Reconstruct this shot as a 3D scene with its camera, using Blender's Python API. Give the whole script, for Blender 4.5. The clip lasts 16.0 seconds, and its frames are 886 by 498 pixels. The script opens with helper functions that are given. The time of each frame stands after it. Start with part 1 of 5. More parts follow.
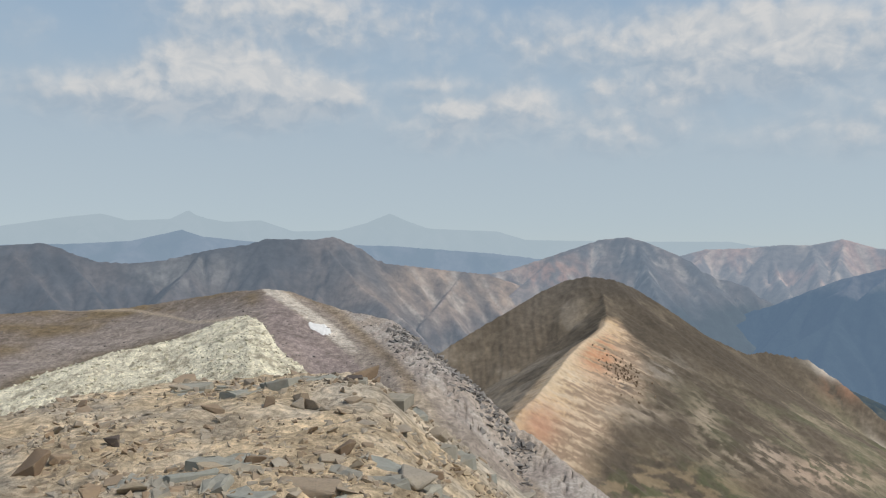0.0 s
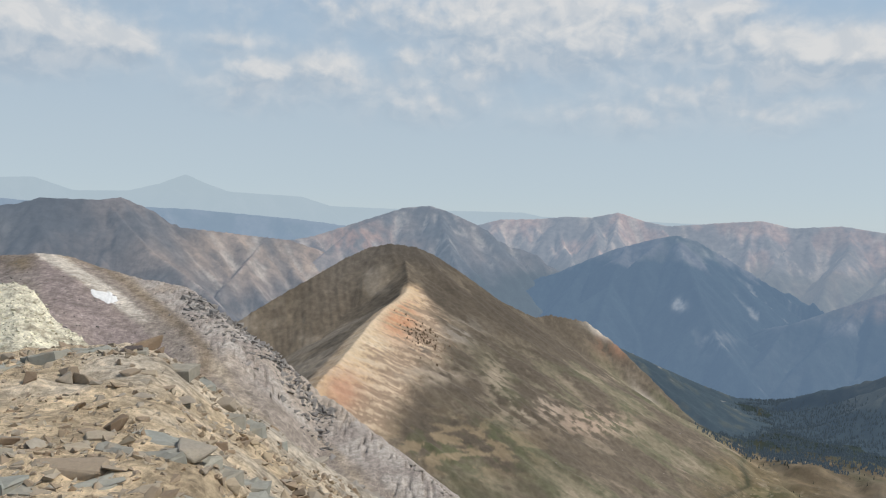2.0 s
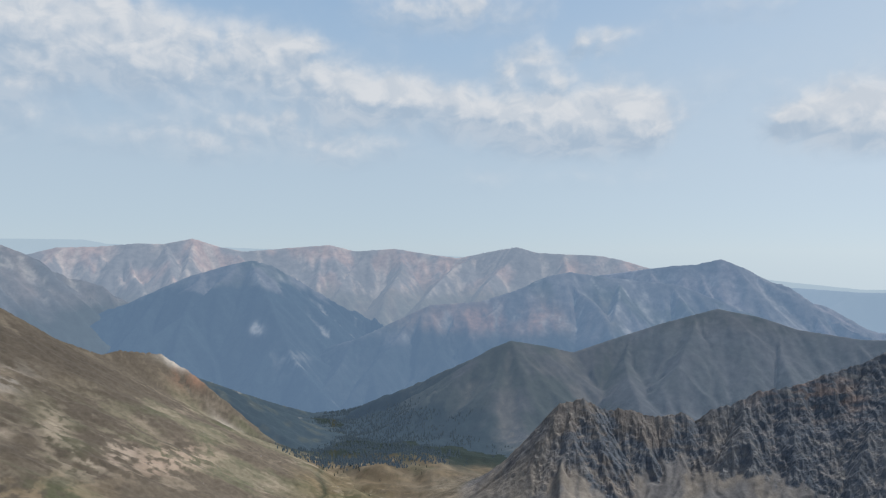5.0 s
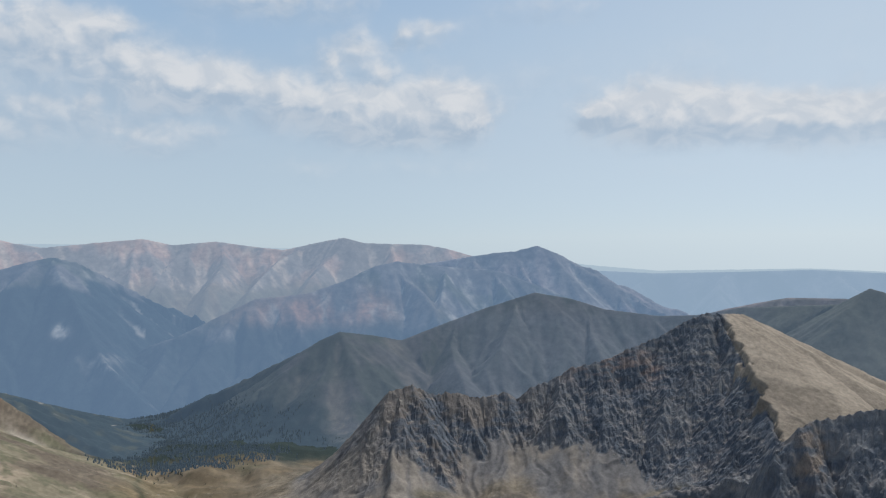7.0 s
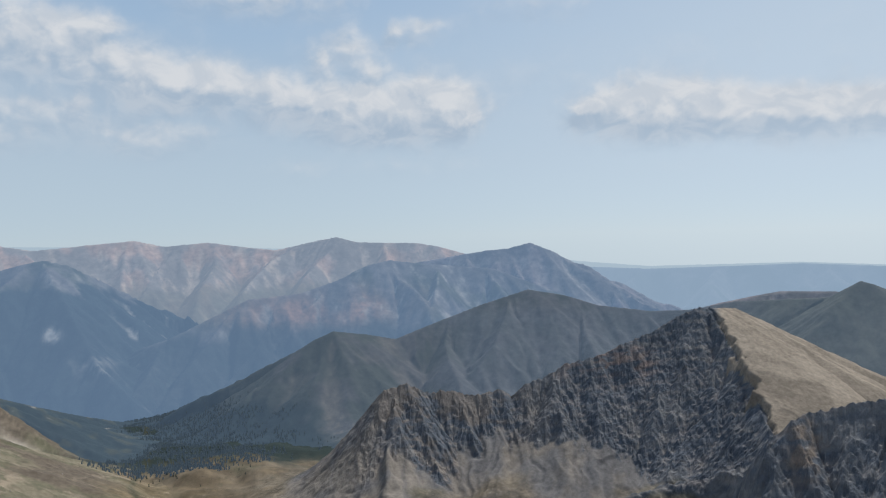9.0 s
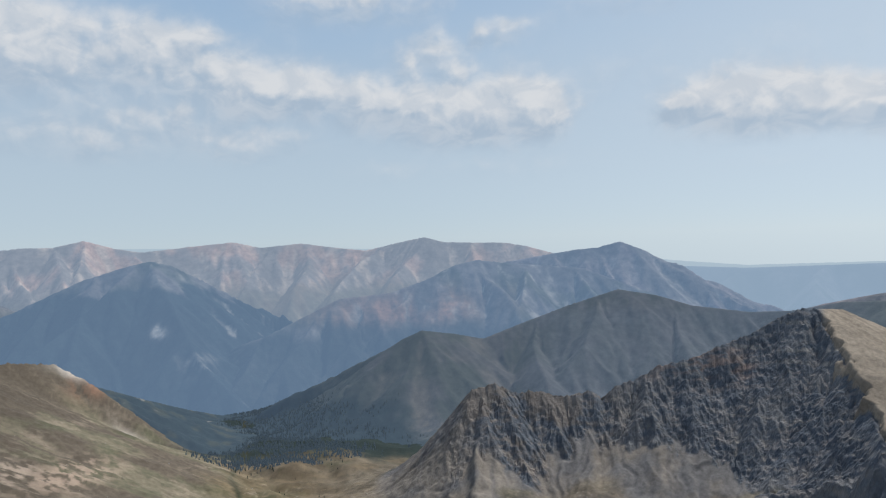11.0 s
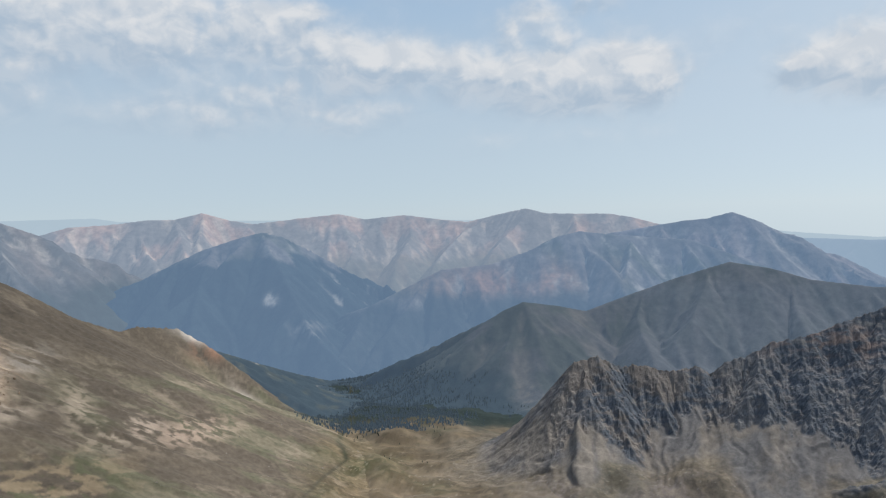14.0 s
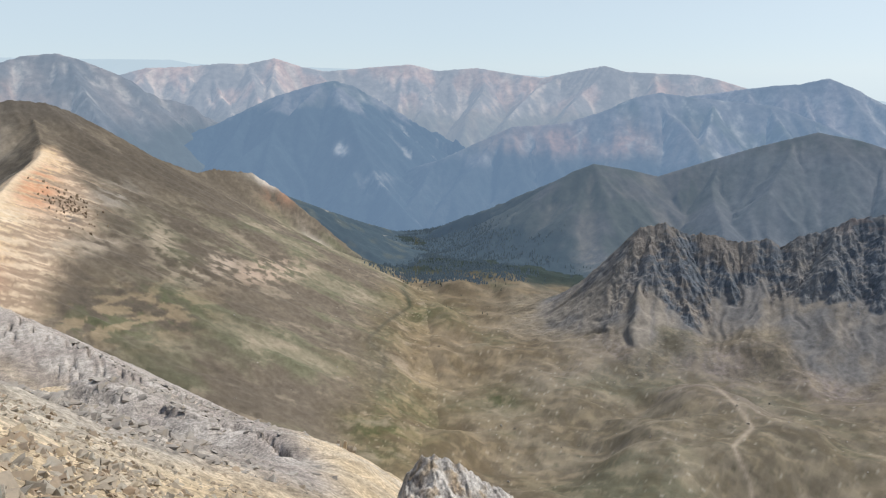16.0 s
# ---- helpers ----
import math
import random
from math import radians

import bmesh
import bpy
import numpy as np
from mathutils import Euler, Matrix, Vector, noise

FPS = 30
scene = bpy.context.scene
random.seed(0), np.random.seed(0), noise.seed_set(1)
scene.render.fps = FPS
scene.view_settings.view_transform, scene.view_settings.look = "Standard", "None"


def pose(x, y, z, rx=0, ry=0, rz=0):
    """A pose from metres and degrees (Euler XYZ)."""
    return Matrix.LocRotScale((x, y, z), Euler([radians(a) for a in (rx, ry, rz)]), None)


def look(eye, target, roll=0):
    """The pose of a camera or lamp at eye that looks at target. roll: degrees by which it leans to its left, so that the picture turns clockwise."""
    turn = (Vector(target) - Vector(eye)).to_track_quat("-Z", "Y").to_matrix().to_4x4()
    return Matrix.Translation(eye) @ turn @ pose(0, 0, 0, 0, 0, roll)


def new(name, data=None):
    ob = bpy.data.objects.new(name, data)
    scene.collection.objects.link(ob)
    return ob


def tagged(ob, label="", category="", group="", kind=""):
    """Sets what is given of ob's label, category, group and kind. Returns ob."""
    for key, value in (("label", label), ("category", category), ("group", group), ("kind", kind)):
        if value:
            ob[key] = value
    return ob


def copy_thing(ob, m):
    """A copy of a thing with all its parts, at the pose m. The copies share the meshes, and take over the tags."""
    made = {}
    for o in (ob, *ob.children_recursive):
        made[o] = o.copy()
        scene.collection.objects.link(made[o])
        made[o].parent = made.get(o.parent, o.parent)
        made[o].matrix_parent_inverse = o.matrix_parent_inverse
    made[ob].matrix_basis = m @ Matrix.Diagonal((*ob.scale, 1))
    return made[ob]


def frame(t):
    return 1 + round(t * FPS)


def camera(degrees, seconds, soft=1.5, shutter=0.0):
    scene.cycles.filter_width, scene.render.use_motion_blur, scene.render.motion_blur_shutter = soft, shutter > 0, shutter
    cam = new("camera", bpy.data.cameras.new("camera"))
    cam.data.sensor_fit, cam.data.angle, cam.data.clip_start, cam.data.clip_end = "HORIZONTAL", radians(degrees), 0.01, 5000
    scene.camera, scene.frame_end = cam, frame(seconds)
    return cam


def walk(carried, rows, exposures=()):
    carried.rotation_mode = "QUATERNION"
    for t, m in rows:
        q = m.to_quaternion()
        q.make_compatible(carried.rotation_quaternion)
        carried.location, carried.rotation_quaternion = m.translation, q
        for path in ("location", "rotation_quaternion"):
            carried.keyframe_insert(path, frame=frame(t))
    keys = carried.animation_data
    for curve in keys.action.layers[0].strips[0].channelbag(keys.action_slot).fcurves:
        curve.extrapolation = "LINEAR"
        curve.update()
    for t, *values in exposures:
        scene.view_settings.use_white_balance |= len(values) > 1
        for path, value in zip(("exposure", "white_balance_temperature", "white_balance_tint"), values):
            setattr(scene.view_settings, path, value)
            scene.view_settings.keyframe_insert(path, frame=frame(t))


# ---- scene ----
# ================= camera and its walk =================
EYE = 1.6
cam = camera(62.75, 16.0, soft=1.2)

# seconds, bearing to the right, pitch, roll, metres moved sideways to the east and north
ROWS = [
    (0.0, 0.0, 0.0, 0.0, 0.00, 0.00), (0.5, 4.62, -0.98, -0.04, 0.02, 0.0), (1.0, 8.82, -1.94, -0.33, 0.04, 0.0),
    (1.5, 12.30, -2.49, -0.89, 0.06, 0.0), (2.0, 15.30, -2.47, -1.27, 0.14, 0.0), (2.5, 18.87, -2.12, -1.36, 0.23, 0.0),
    (3.0, 23.58, -1.69, -1.07, 0.32, 0.0), (3.5, 29.38, -1.47, -0.85, 0.38, -0.02), (4.0, 35.83, -1.12, -0.70, 0.43, -0.05),
    (4.5, 41.85, -0.59, -0.58, 0.47, -0.09), (5.0, 47.86, 0.01, -0.33, 0.50, -0.13), (7.5, 62.41, -1.10, 0.85, 0.52, -0.30),
    (8.0, 62.72, -1.16, 0.98, 0.52, -0.31), (8.5, 62.67, -1.06, 1.24, 0.52, -0.31), (9.0, 62.01, -0.96, 1.44, 0.52, -0.30),
    (9.5, 60.53, -0.85, 1.56, 0.52, -0.29), (10.0, 58.29, -0.79, 1.76, 0.52, -0.27), (12.5, 52.27, -1.23, 1.89, 0.51, -0.20),
    (13.0, 50.92, -1.54, 2.05, 0.51, -0.19), (13.5, 49.04, -2.05, 2.11, 0.50, -0.18), (14.0, 47.15, -2.78, 2.05, 0.50, -0.17),
    (14.5, 45.54, -4.05, 1.69, 0.50, -0.16), (15.0, 44.15, -6.14, 0.94, 0.50, -0.15), (15.5, 42.88, -9.38, 0.11, 0.50, -0.14),
    (16.0, 41.47, -13.99, -0.13, 0.50, -0.13),
]
walk(cam, [(t, pose(dx, dy, EYE, 90 + p, ro, -a)) for t, a, p, ro, dx, dy in ROWS],
     [(0.0, -0.14, 6500, 10), (2.5, 0.0, 6400, 10), (5.0, 0.0, 6150, 10), (9.0, -0.04, 6150, 10), (13.5, 0.05, 6250, 10), (14.5, 0.06, 6250, 10), (15.2, 0.10, 6300, 10), (16.0, 0.33, 6350, 10)])

# ================= world, sun, exposure =================
SUN_BEARING, SUN_HEIGHT = 104.0, 53.0
world = bpy.data.worlds.new("world")
scene.world = world
world.use_nodes = True
WT = world.node_tree
for n in list(WT.nodes):
    WT.nodes.remove(n)


class Tree:
    """Shortcuts for writing node trees."""

    def __init__(self, tree):
        self.t = tree

    def node(self, kind, **values):
        n = self.t.nodes.new(kind)
        for k, v in values.items():
            setattr(n, k, v)
        return n

    def put(self, sock, v):
        if isinstance(v, bpy.types.NodeSocket):
            self.t.links.new(v, sock)
        else:
            sock.default_value = v

    def m(self, op, a, b=0.0, c=0.0, clamp=False):
        n = self.node("ShaderNodeMath", operation=op, use_clamp=clamp)
        for s, v in zip(n.inputs, (a, b, c)):
            self.put(s, v)
        return n.outputs[0]

    def mix(self, f, a, b, blend="MIX"):
        n = self.node("ShaderNodeMix", data_type="RGBA", blend_type=blend)
        self.put(n.inputs[0], f)
        for s, v in ((n.inputs[6], a), (n.inputs[7], b)):
            self.put(s, (*v, 1) if isinstance(v, tuple) and len(v) == 3 else v)
        return n.outputs[2]

    def ramp(self, v, lo, hi, a=0.0, b=1.0):
        n = self.node("ShaderNodeMapRange", interpolation_type="SMOOTHSTEP")
        for s, w in zip(n.inputs, (v, lo, hi, a, b)):
            self.put(s, w)
        return n.outputs[0]

    def noise(self, vec, scale, detail=4.0, rough=0.55, warp=0.0):
        n = self.node("ShaderNodeTexNoise")
        if vec is not None:
            self.put(n.inputs["Vector"], vec)
        for k, v in (("Scale", scale), ("Detail", detail), ("Roughness", rough), ("Distortion", warp)):
            n.inputs[k].default_value = v
        return n.outputs[0]


# heads of cumulus, bank by bank: bearing, height, half width, half height (degrees), weight
WEST_BANK = [(-29.0, 11.3, 3.0, 0.8, 0.8), (-19.8, 13.5, 2.0, 1.2, 1.0), (-15.8, 13.1, 2.8, 1.4, 1.0), (-11.6, 12.5, 3.6, 1.1, 0.9), (-8.1, 12.1, 1.9, 0.6, 0.8),
             (-16.6, 11.0, 8.0, 1.2, 0.6), (-22.9, 11.8, 2.6, 1.0, 0.7), (-15.0, 18.0, 4.8, 1.2, 0.9), (-4.0, 17.2, 9.0, 1.6, 0.8), (-29.5, 15.2, 1.0, 0.8, 0.5)]
NORTH_BANK = [(-0.2, 9.5, 2.6, 0.9, 0.9), (1.2, 11.0, 1.7, 0.5, 0.7), (-0.9, 13.0, 2.0, 0.5, 0.7), (6.0, 11.7, 1.9, 1.0, 1.1), (9.5, 10.4, 4.0, 1.0, 0.65), (13.8, 8.7, 3.6, 0.8, 0.75),
              (12.2, 12.4, 1.0, 0.5, 1.0), (9.8, 15.2, 3.4, 1.0, 0.8), (18.7, 16.3, 4.0, 1.2, 0.9), (23.1, 13.4, 3.4, 1.0, 0.8), (27.6, 13.2, 4.4, 1.2, 0.9), (33.6, 15.2, 2.2, 1.3, 1.0),
              (36.8, 13.2, 2.0, 1.4, 1.0), (26.2, 15.8, 3.6, 1.1, 0.8), (20.0, 15.0, 3.8, 1.6, 0.6), (17.4, 11.8, 2.4, 1.4, 0.6)]
LOW_BANK = [(34.0, 9.8, 5.0, 1.0, 0.85), (40.7, 8.0, 3.6, 0.7, 0.8), (25.9, 8.4, 3.6, 0.6, 0.7), (30.3, 7.6, 1.8, 0.5, 0.6), (50.8, 5.6, 2.0, 0.7, 0.65), (60.8, 5.8, 4.3, 0.6, 0.6),
            (79.1, 5.0, 3.0, 0.5, 0.5), (90.5, 4.6, 2.0, 0.5, 0.5)]
LONG_BANK = [(41.2, 12.3, 2.0, 1.0, 1.1), (45.0, 12.1, 3.2, 1.1, 1.15), (50.7, 11.2, 3.3, 1.0, 1.05), (57.3, 11.0, 3.6, 1.1, 1.0), (61.2, 10.5, 2.7, 1.2, 1.0), (63.6, 9.3, 1.5, 1.1, 0.9),
             (58.0, 8.8, 3.2, 0.8, 0.75), (54.0, 9.8, 3.0, 0.9, 0.7), (37.9, 15.4, 1.5, 0.5, 0.7), (54.9, 15.0, 1.6, 0.7, 0.95), (52.9, 14.1, 0.8, 0.7, 0.85), (56.6, 13.4, 1.1, 0.6, 0.8),
             (60.7, 16.2, 1.4, 0.5, 0.95), (58.4, 16.1, 0.5, 0.5, 0.8), (48.0, 18.6, 3.9, 0.8, 1.0), (70.0, 17.6, 2.6, 0.5, 0.7)]
EAST_BANK = [(77.1, 10.7, 2.3, 0.8, 1.1), (75.6, 9.0, 2.4, 0.9, 0.95), (78.9, 8.8, 2.0, 0.9, 0.9), (73.6, 9.7, 1.3, 0.4, 0.8), (81.6, 10.5, 1.3, 0.7, 1.0), (84.7, 9.4, 3.1, 0.9, 1.0),
             (84.0, 8.2, 3.2, 0.8, 0.8), (88.4, 8.6, 3.2, 0.9, 1.0), (91.6, 7.9, 2.6, 0.9, 0.9), (96.0, 8.5, 4.0, 1.1, 1.0)]


def cloud_group():
    """A group that gives the cloud's depth at a bearing and height."""
    g = bpy.data.node_groups.new("cloud_depth", "ShaderNodeTree")
    for n in ("bearing", "height"):
        g.interface.new_socket(n, in_out="INPUT", socket_type="NodeSocketFloat")
    g.interface.new_socket("depth", in_out="OUTPUT", socket_type="NodeSocketFloat")
    T = Tree(g)
    gi, go = T.node("NodeGroupInput"), T.node("NodeGroupOutput")
    v = T.node("ShaderNodeCombineXYZ")
    T.put(v.inputs[0], gi.outputs[0])
    T.put(v.inputs[1], gi.outputs[1])
    place = v.outputs[0]
    # turbulence shifts the outline of each head
    for scale, detail, reach in ((0.22, 2.0, (3.0, 1.4, 0.0)), (0.60, 3.0, (2.6, 1.1, 0.0))):
        nz = T.node("ShaderNodeTexNoise")
        T.put(nz.inputs["Vector"], v.outputs[0])
        nz.inputs["Scale"].default_value, nz.inputs["Detail"].default_value, nz.inputs["Roughness"].default_value = scale, detail, 0.55
        off = T.node("ShaderNodeVectorMath", operation="SUBTRACT")
        T.put(off.inputs[0], nz.outputs["Color"])
        off.inputs[1].default_value = (0.5, 0.5, 0.5)
        add = T.node("ShaderNodeVectorMath", operation="MULTIPLY_ADD")
        T.put(add.inputs[0], off.outputs[0])
        add.inputs[1].default_value = reach
        T.put(add.inputs[2], place)
        place = add.outputs[0]
    total = 0.0
    for ca, ce, wa, we, wt in WEST_BANK + NORTH_BANK + LOW_BANK + LONG_BANK + EAST_BANK:
        d = T.node("ShaderNodeVectorMath", operation="MULTIPLY_ADD")
        T.put(d.inputs[0], place)
        wa, we, ce = wa * 1.40, we * 1.60, ce - 0.25
        d.inputs[1].default_value, d.inputs[2].default_value = (1 / wa, 1 / we, 0), (-ca / wa, -ce / we, 0)
        q = T.node("ShaderNodeVectorMath", operation="DOT_PRODUCT")
        T.put(q.inputs[0], d.outputs[0])
        T.put(q.inputs[1], d.outputs[0])
        total = T.m("MULTIPLY_ADD", T.m("POWER", 0.42, q.outputs["Value"]), wt, total)
    # the rest of the sky, out of the banks' reach
    a, e = gi.outputs[0], gi.outputs[1]
    beyond = T.m("MAXIMUM", T.ramp(e, 18.0, 26.0), T.m("MAXIMUM", T.ramp(a, 96.0, 110.0), T.ramp(a, -34.0, -46.0)))
    n1 = T.noise(v.outputs[0], 0.10, 3.0, 0.5)
    total = T.m("ADD", total, T.m("MULTIPLY", beyond, T.m("MULTIPLY", T.ramp(n1, 0.42, 0.68), 0.8)))
    puff = T.node("ShaderNodeTexVoronoi", feature="SMOOTH_F1")
    T.put(puff.inputs["Vector"], place)
    puff.inputs["Scale"].default_value, puff.inputs["Smoothness"].default_value = 0.70, 0.6
    n2 = T.m("ADD", T.noise(v.outputs[0], 0.8, 5.0, 0.5), T.m("MULTIPLY", T.m("SUBTRACT", 0.45, puff.outputs["Distance"]), 0.7))
    veil = T.m("MULTIPLY", T.ramp(T.noise(place, 0.13, 5.0, 0.55), 0.40, 0.75), T.ramp(e, 4.0, 13.0, 0.0, 0.50))
    field = T.m("ADD", T.m("ADD", total, veil), T.m("MULTIPLY", T.m("SUBTRACT", n2, 0.5), T.m("MULTIPLY_ADD", T.m("MINIMUM", total, 1.0), 0.60, 0.10)))
    T.put(go.inputs[0], field)
    return g


def build_world():
    T = Tree(WT)
    geo = T.node("ShaderNodeTexCoord")
    sep = T.node("ShaderNodeSeparateXYZ")
    T.put(sep.inputs[0], geo.outputs["Generated"])
    x, y, z = sep.outputs
    bearing = T.m("MULTIPLY", T.m("ARCTAN2", x, y), 57.29578)
    height = T.m("MULTIPLY", T.m("ARCSINE", z), 57.29578)
    sky = T.node("ShaderNodeTexSky", sky_type="NISHITA", sun_disc=False)
    sky.sun_elevation, sky.sun_rotation = radians(SUN_HEIGHT), radians(SUN_BEARING)
    sky.altitude, sky.air_density, sky.dust_density, sky.ozone_density = 3900, 1.0, 1.2, 1.5
    blue = T.mix(1.0, sky.outputs[0], (0.105, 0.105, 0.105), "MULTIPLY")
    # smoke-laden air towards the horizon
    smoke = T.mix(T.ramp(height, 3.0, 24.0), (0.495, 0.58, 0.63), (0.345, 0.495, 0.66))
    smoke = T.mix(T.ramp(bearing, 40.0, 95.0, 0.0, 0.75), smoke, (0.625, 0.695, 0.735))
    air = T.mix(T.ramp(height, 12.0, 48.0, 0.88, 0.08), blue, smoke)
    g = cloud_group()
    depth = []
    for up, along in ((0.0, 0.0), (0.75, 0.45)):
        n = T.node("ShaderNodeGroup")
        n.node_tree = g
        T.put(n.inputs[0], T.m("ADD", bearing, along))
        T.put(n.inputs[1], T.m("ADD", height, up))
        depth.append(n.outputs[0])
    lit = T.ramp(T.m("SUBTRACT", depth[0], T.m("MULTIPLY", depth[1], 0.92)), -0.26, 0.50)
    # crisp sunlit heads, ragged bases that thin out
    top = T.m("MULTIPLY", T.ramp(depth[0], 0.10, 1.45), 0.95)
    base = T.m("MULTIPLY", T.ramp(T.m("MAXIMUM", depth[0], T.m("MULTIPLY", depth[1], 0.85)), 0.02, 1.60), 0.85)
    cover = T.m("MULTIPLY", T.m("ADD", T.m("MULTIPLY", top, lit), T.m("MULTIPLY", base, T.m("SUBTRACT", 1.0, lit))), T.ramp(height, 3.0, 8.5))
    fold = T.node("ShaderNodeCombineXYZ")
    T.put(fold.inputs[0], bearing)
    T.put(fold.inputs[1], T.m("MULTIPLY", height, 1.5))
    folds = T.ramp(T.noise(fold.outputs[0], 0.42, 5.0, 0.55, 0.6), 0.36, 0.66)
    cloud = T.mix(T.m("MULTIPLY_ADD", lit, 0.6, T.m("MULTIPLY", folds, 0.42)), (0.395, 0.475, 0.56), (0.71, 0.71, 0.705))
    final = T.mix(cover, air, cloud)
    bg = T.node("ShaderNodeBackground")
    T.put(bg.inputs[0], final)
    bg.inputs[1].default_value = 1.0
    out = T.node("ShaderNodeOutputWorld")
    T.put(out.inputs[0], bg.outputs[0])


build_world()
sun = new("sun", bpy.data.lights.new("sun", "SUN"))
sun.data.energy, sun.data.angle, sun.data.color = 3.4, radians(0.6), (1.0, 0.94, 0.85)
sb, sh = radians(SUN_BEARING), radians(SUN_HEIGHT)
sun.matrix_world = look((math.sin(sb) * math.cos(sh) * 100, math.cos(sb) * math.cos(sh) * 100, math.sin(sh) * 100), (0, 0, 0))

# ================= noise and terrain arithmetic =================
_rng = np.random.default_rng(7)
_perm = _rng.permutation(4096)
_ang = _rng.random(4096) * 2 * np.pi
_gx, _gy = np.cos(_ang), np.sin(_ang)


def gnoise(x, y, seed=0):
    """Gradient noise, about -1 to 1."""
    xi, yi = np.floor(x).astype(np.int64), np.floor(y).astype(np.int64)
    fx, fy = x - xi, y - yi
    ux, uy = fx * fx * fx * (fx * (fx * 6 - 15) + 10), fy * fy * fy * (fy * (fy * 6 - 15) + 10)

    def corner(i, j):
        h = _perm[(_perm[(xi + i + seed * 131) & 4095] + yi + j) & 4095]
        return _gx[h] * (fx - i) + _gy[h] * (fy - j)

    a, b = corner(0, 0), corner(1, 0)
    c, d = corner(0, 1), corner(1, 1)
    return 1.5 * ((a + (b - a) * ux) * (1 - uy) + (c + (d - c) * ux) * uy)


def fbm(x, y, octaves=5, seed=0, gain=0.5):
    s, a, f = 0.0, 1.0, 1.0
    for k in range(octaves):
        s = s + a * gnoise(x * f + 17.3 * k, y * f - 9.1 * k, seed + k)
        a, f = a * gain, f * 2.03
    return s


def ridged(x, y, octaves=4, seed=0, gain=0.5):
    """Sharp crests: 0 to about 1."""
    s, a, f, n = 0.0, 1.0, 1.0, 0.0
    for k in range(octaves):
        s = s + a * (1 - np.abs(gnoise(x * f + 7.7 * k, y * f + 3.1 * k, seed + k)))
        n, a, f = n + a, a * gain, f * 2.1
    return s / n


def step(x, lo, hi):
    t = np.clip((x - lo) / (hi - lo), 0, 1)
    return t * t * (3 - 2 * t)


def blend(c, d, w):
    """Colours c and d (arrays or tuples) mixed by w."""
    w = np.asarray(w)[..., None]
    return np.asarray(c) * (1 - w) + np.asarray(d) * w


def survey(points, base=EYE):
    """Plan of a crest from (bearing, distance, height angle) as seen from the summit: x, y, z."""
    a, r, e = np.array(points, float).T
    t = np.linspace(0, len(a) - 1, (len(a) - 1) * 4 + 1)
    i = np.arange(len(a))
    a, r, e = np.interp(t, i, a), np.interp(t, i, r), np.interp(t, i, e)
    return np.stack([r * np.sin(np.radians(a)), r * np.cos(np.radians(a)), base + r * np.tan(np.radians(e))], 1)


def line_field(X, Y, line, k=None):
    """For each place the distance to a crest line, the crest's height there, the way along it, and the side: of the crest's nearest
    place, or, with a slope k, of the place whose slope stands highest here."""
    best, near = np.full(X.shape, 1e12), np.full(X.shape, 1e12)
    zc, way, side = np.zeros(X.shape), np.zeros(X.shape), np.zeros(X.shape)
    s0 = 0.0
    for p, q in zip(line[:-1], line[1:]):
        dx, dy = q[0] - p[0], q[1] - p[1]
        ln2 = dx * dx + dy * dy + 1e-9
        t = np.clip(((X - p[0]) * dx + (Y - p[1]) * dy) / ln2, 0, 1)
        d2 = (X - p[0] - t * dx) ** 2 + (Y - p[1] - t * dy) ** 2
        h = p[2] + t * (q[2] - p[2])
        score = d2 if k is None else k * np.sqrt(d2) - h
        w = score < best
        best, near = np.where(w, score, best), np.where(w, d2, near)
        zc = np.where(w, h, zc)
        way = np.where(w, s0 + t * math.sqrt(ln2), way)
        side = np.where(w, (X - p[0]) * dy - (Y - p[1]) * dx, side)
        s0 += math.sqrt(ln2)
    return np.sqrt(near), zc, way, side


def fans(line, spacing, length, fall, seed, spread=35, inward=True):
    """Spurs that leave a crest towards the summit, every so many metres, winding and falling."""
    rng = np.random.default_rng(seed)
    seg = np.hypot(*np.diff(line[:, :2], axis=0).T)
    s = np.concatenate([[0], np.cumsum(seg)])
    out, at = [], spacing * 0.5
    while at < s[-1]:
        p = np.array([np.interp(at, s, line[:, k]) for k in range(3)])
        back = math.atan2(-p[0], -p[1]) + math.radians(rng.uniform(-spread, spread))
        ln = length * rng.uniform(0.6, 1.25)
        pts = [p - [0, 0, 3]]
        for k in range(4):
            back += math.radians(rng.uniform(-16, 16))
            st = ln / 4
            pts.append(pts[-1] + [math.sin(back) * st, math.cos(back) * st, -fall * st * rng.uniform(0.6, 1.4)])
        out.append(np.array(pts))
        at += spacing * rng.uniform(0.7, 1.35)
    return out


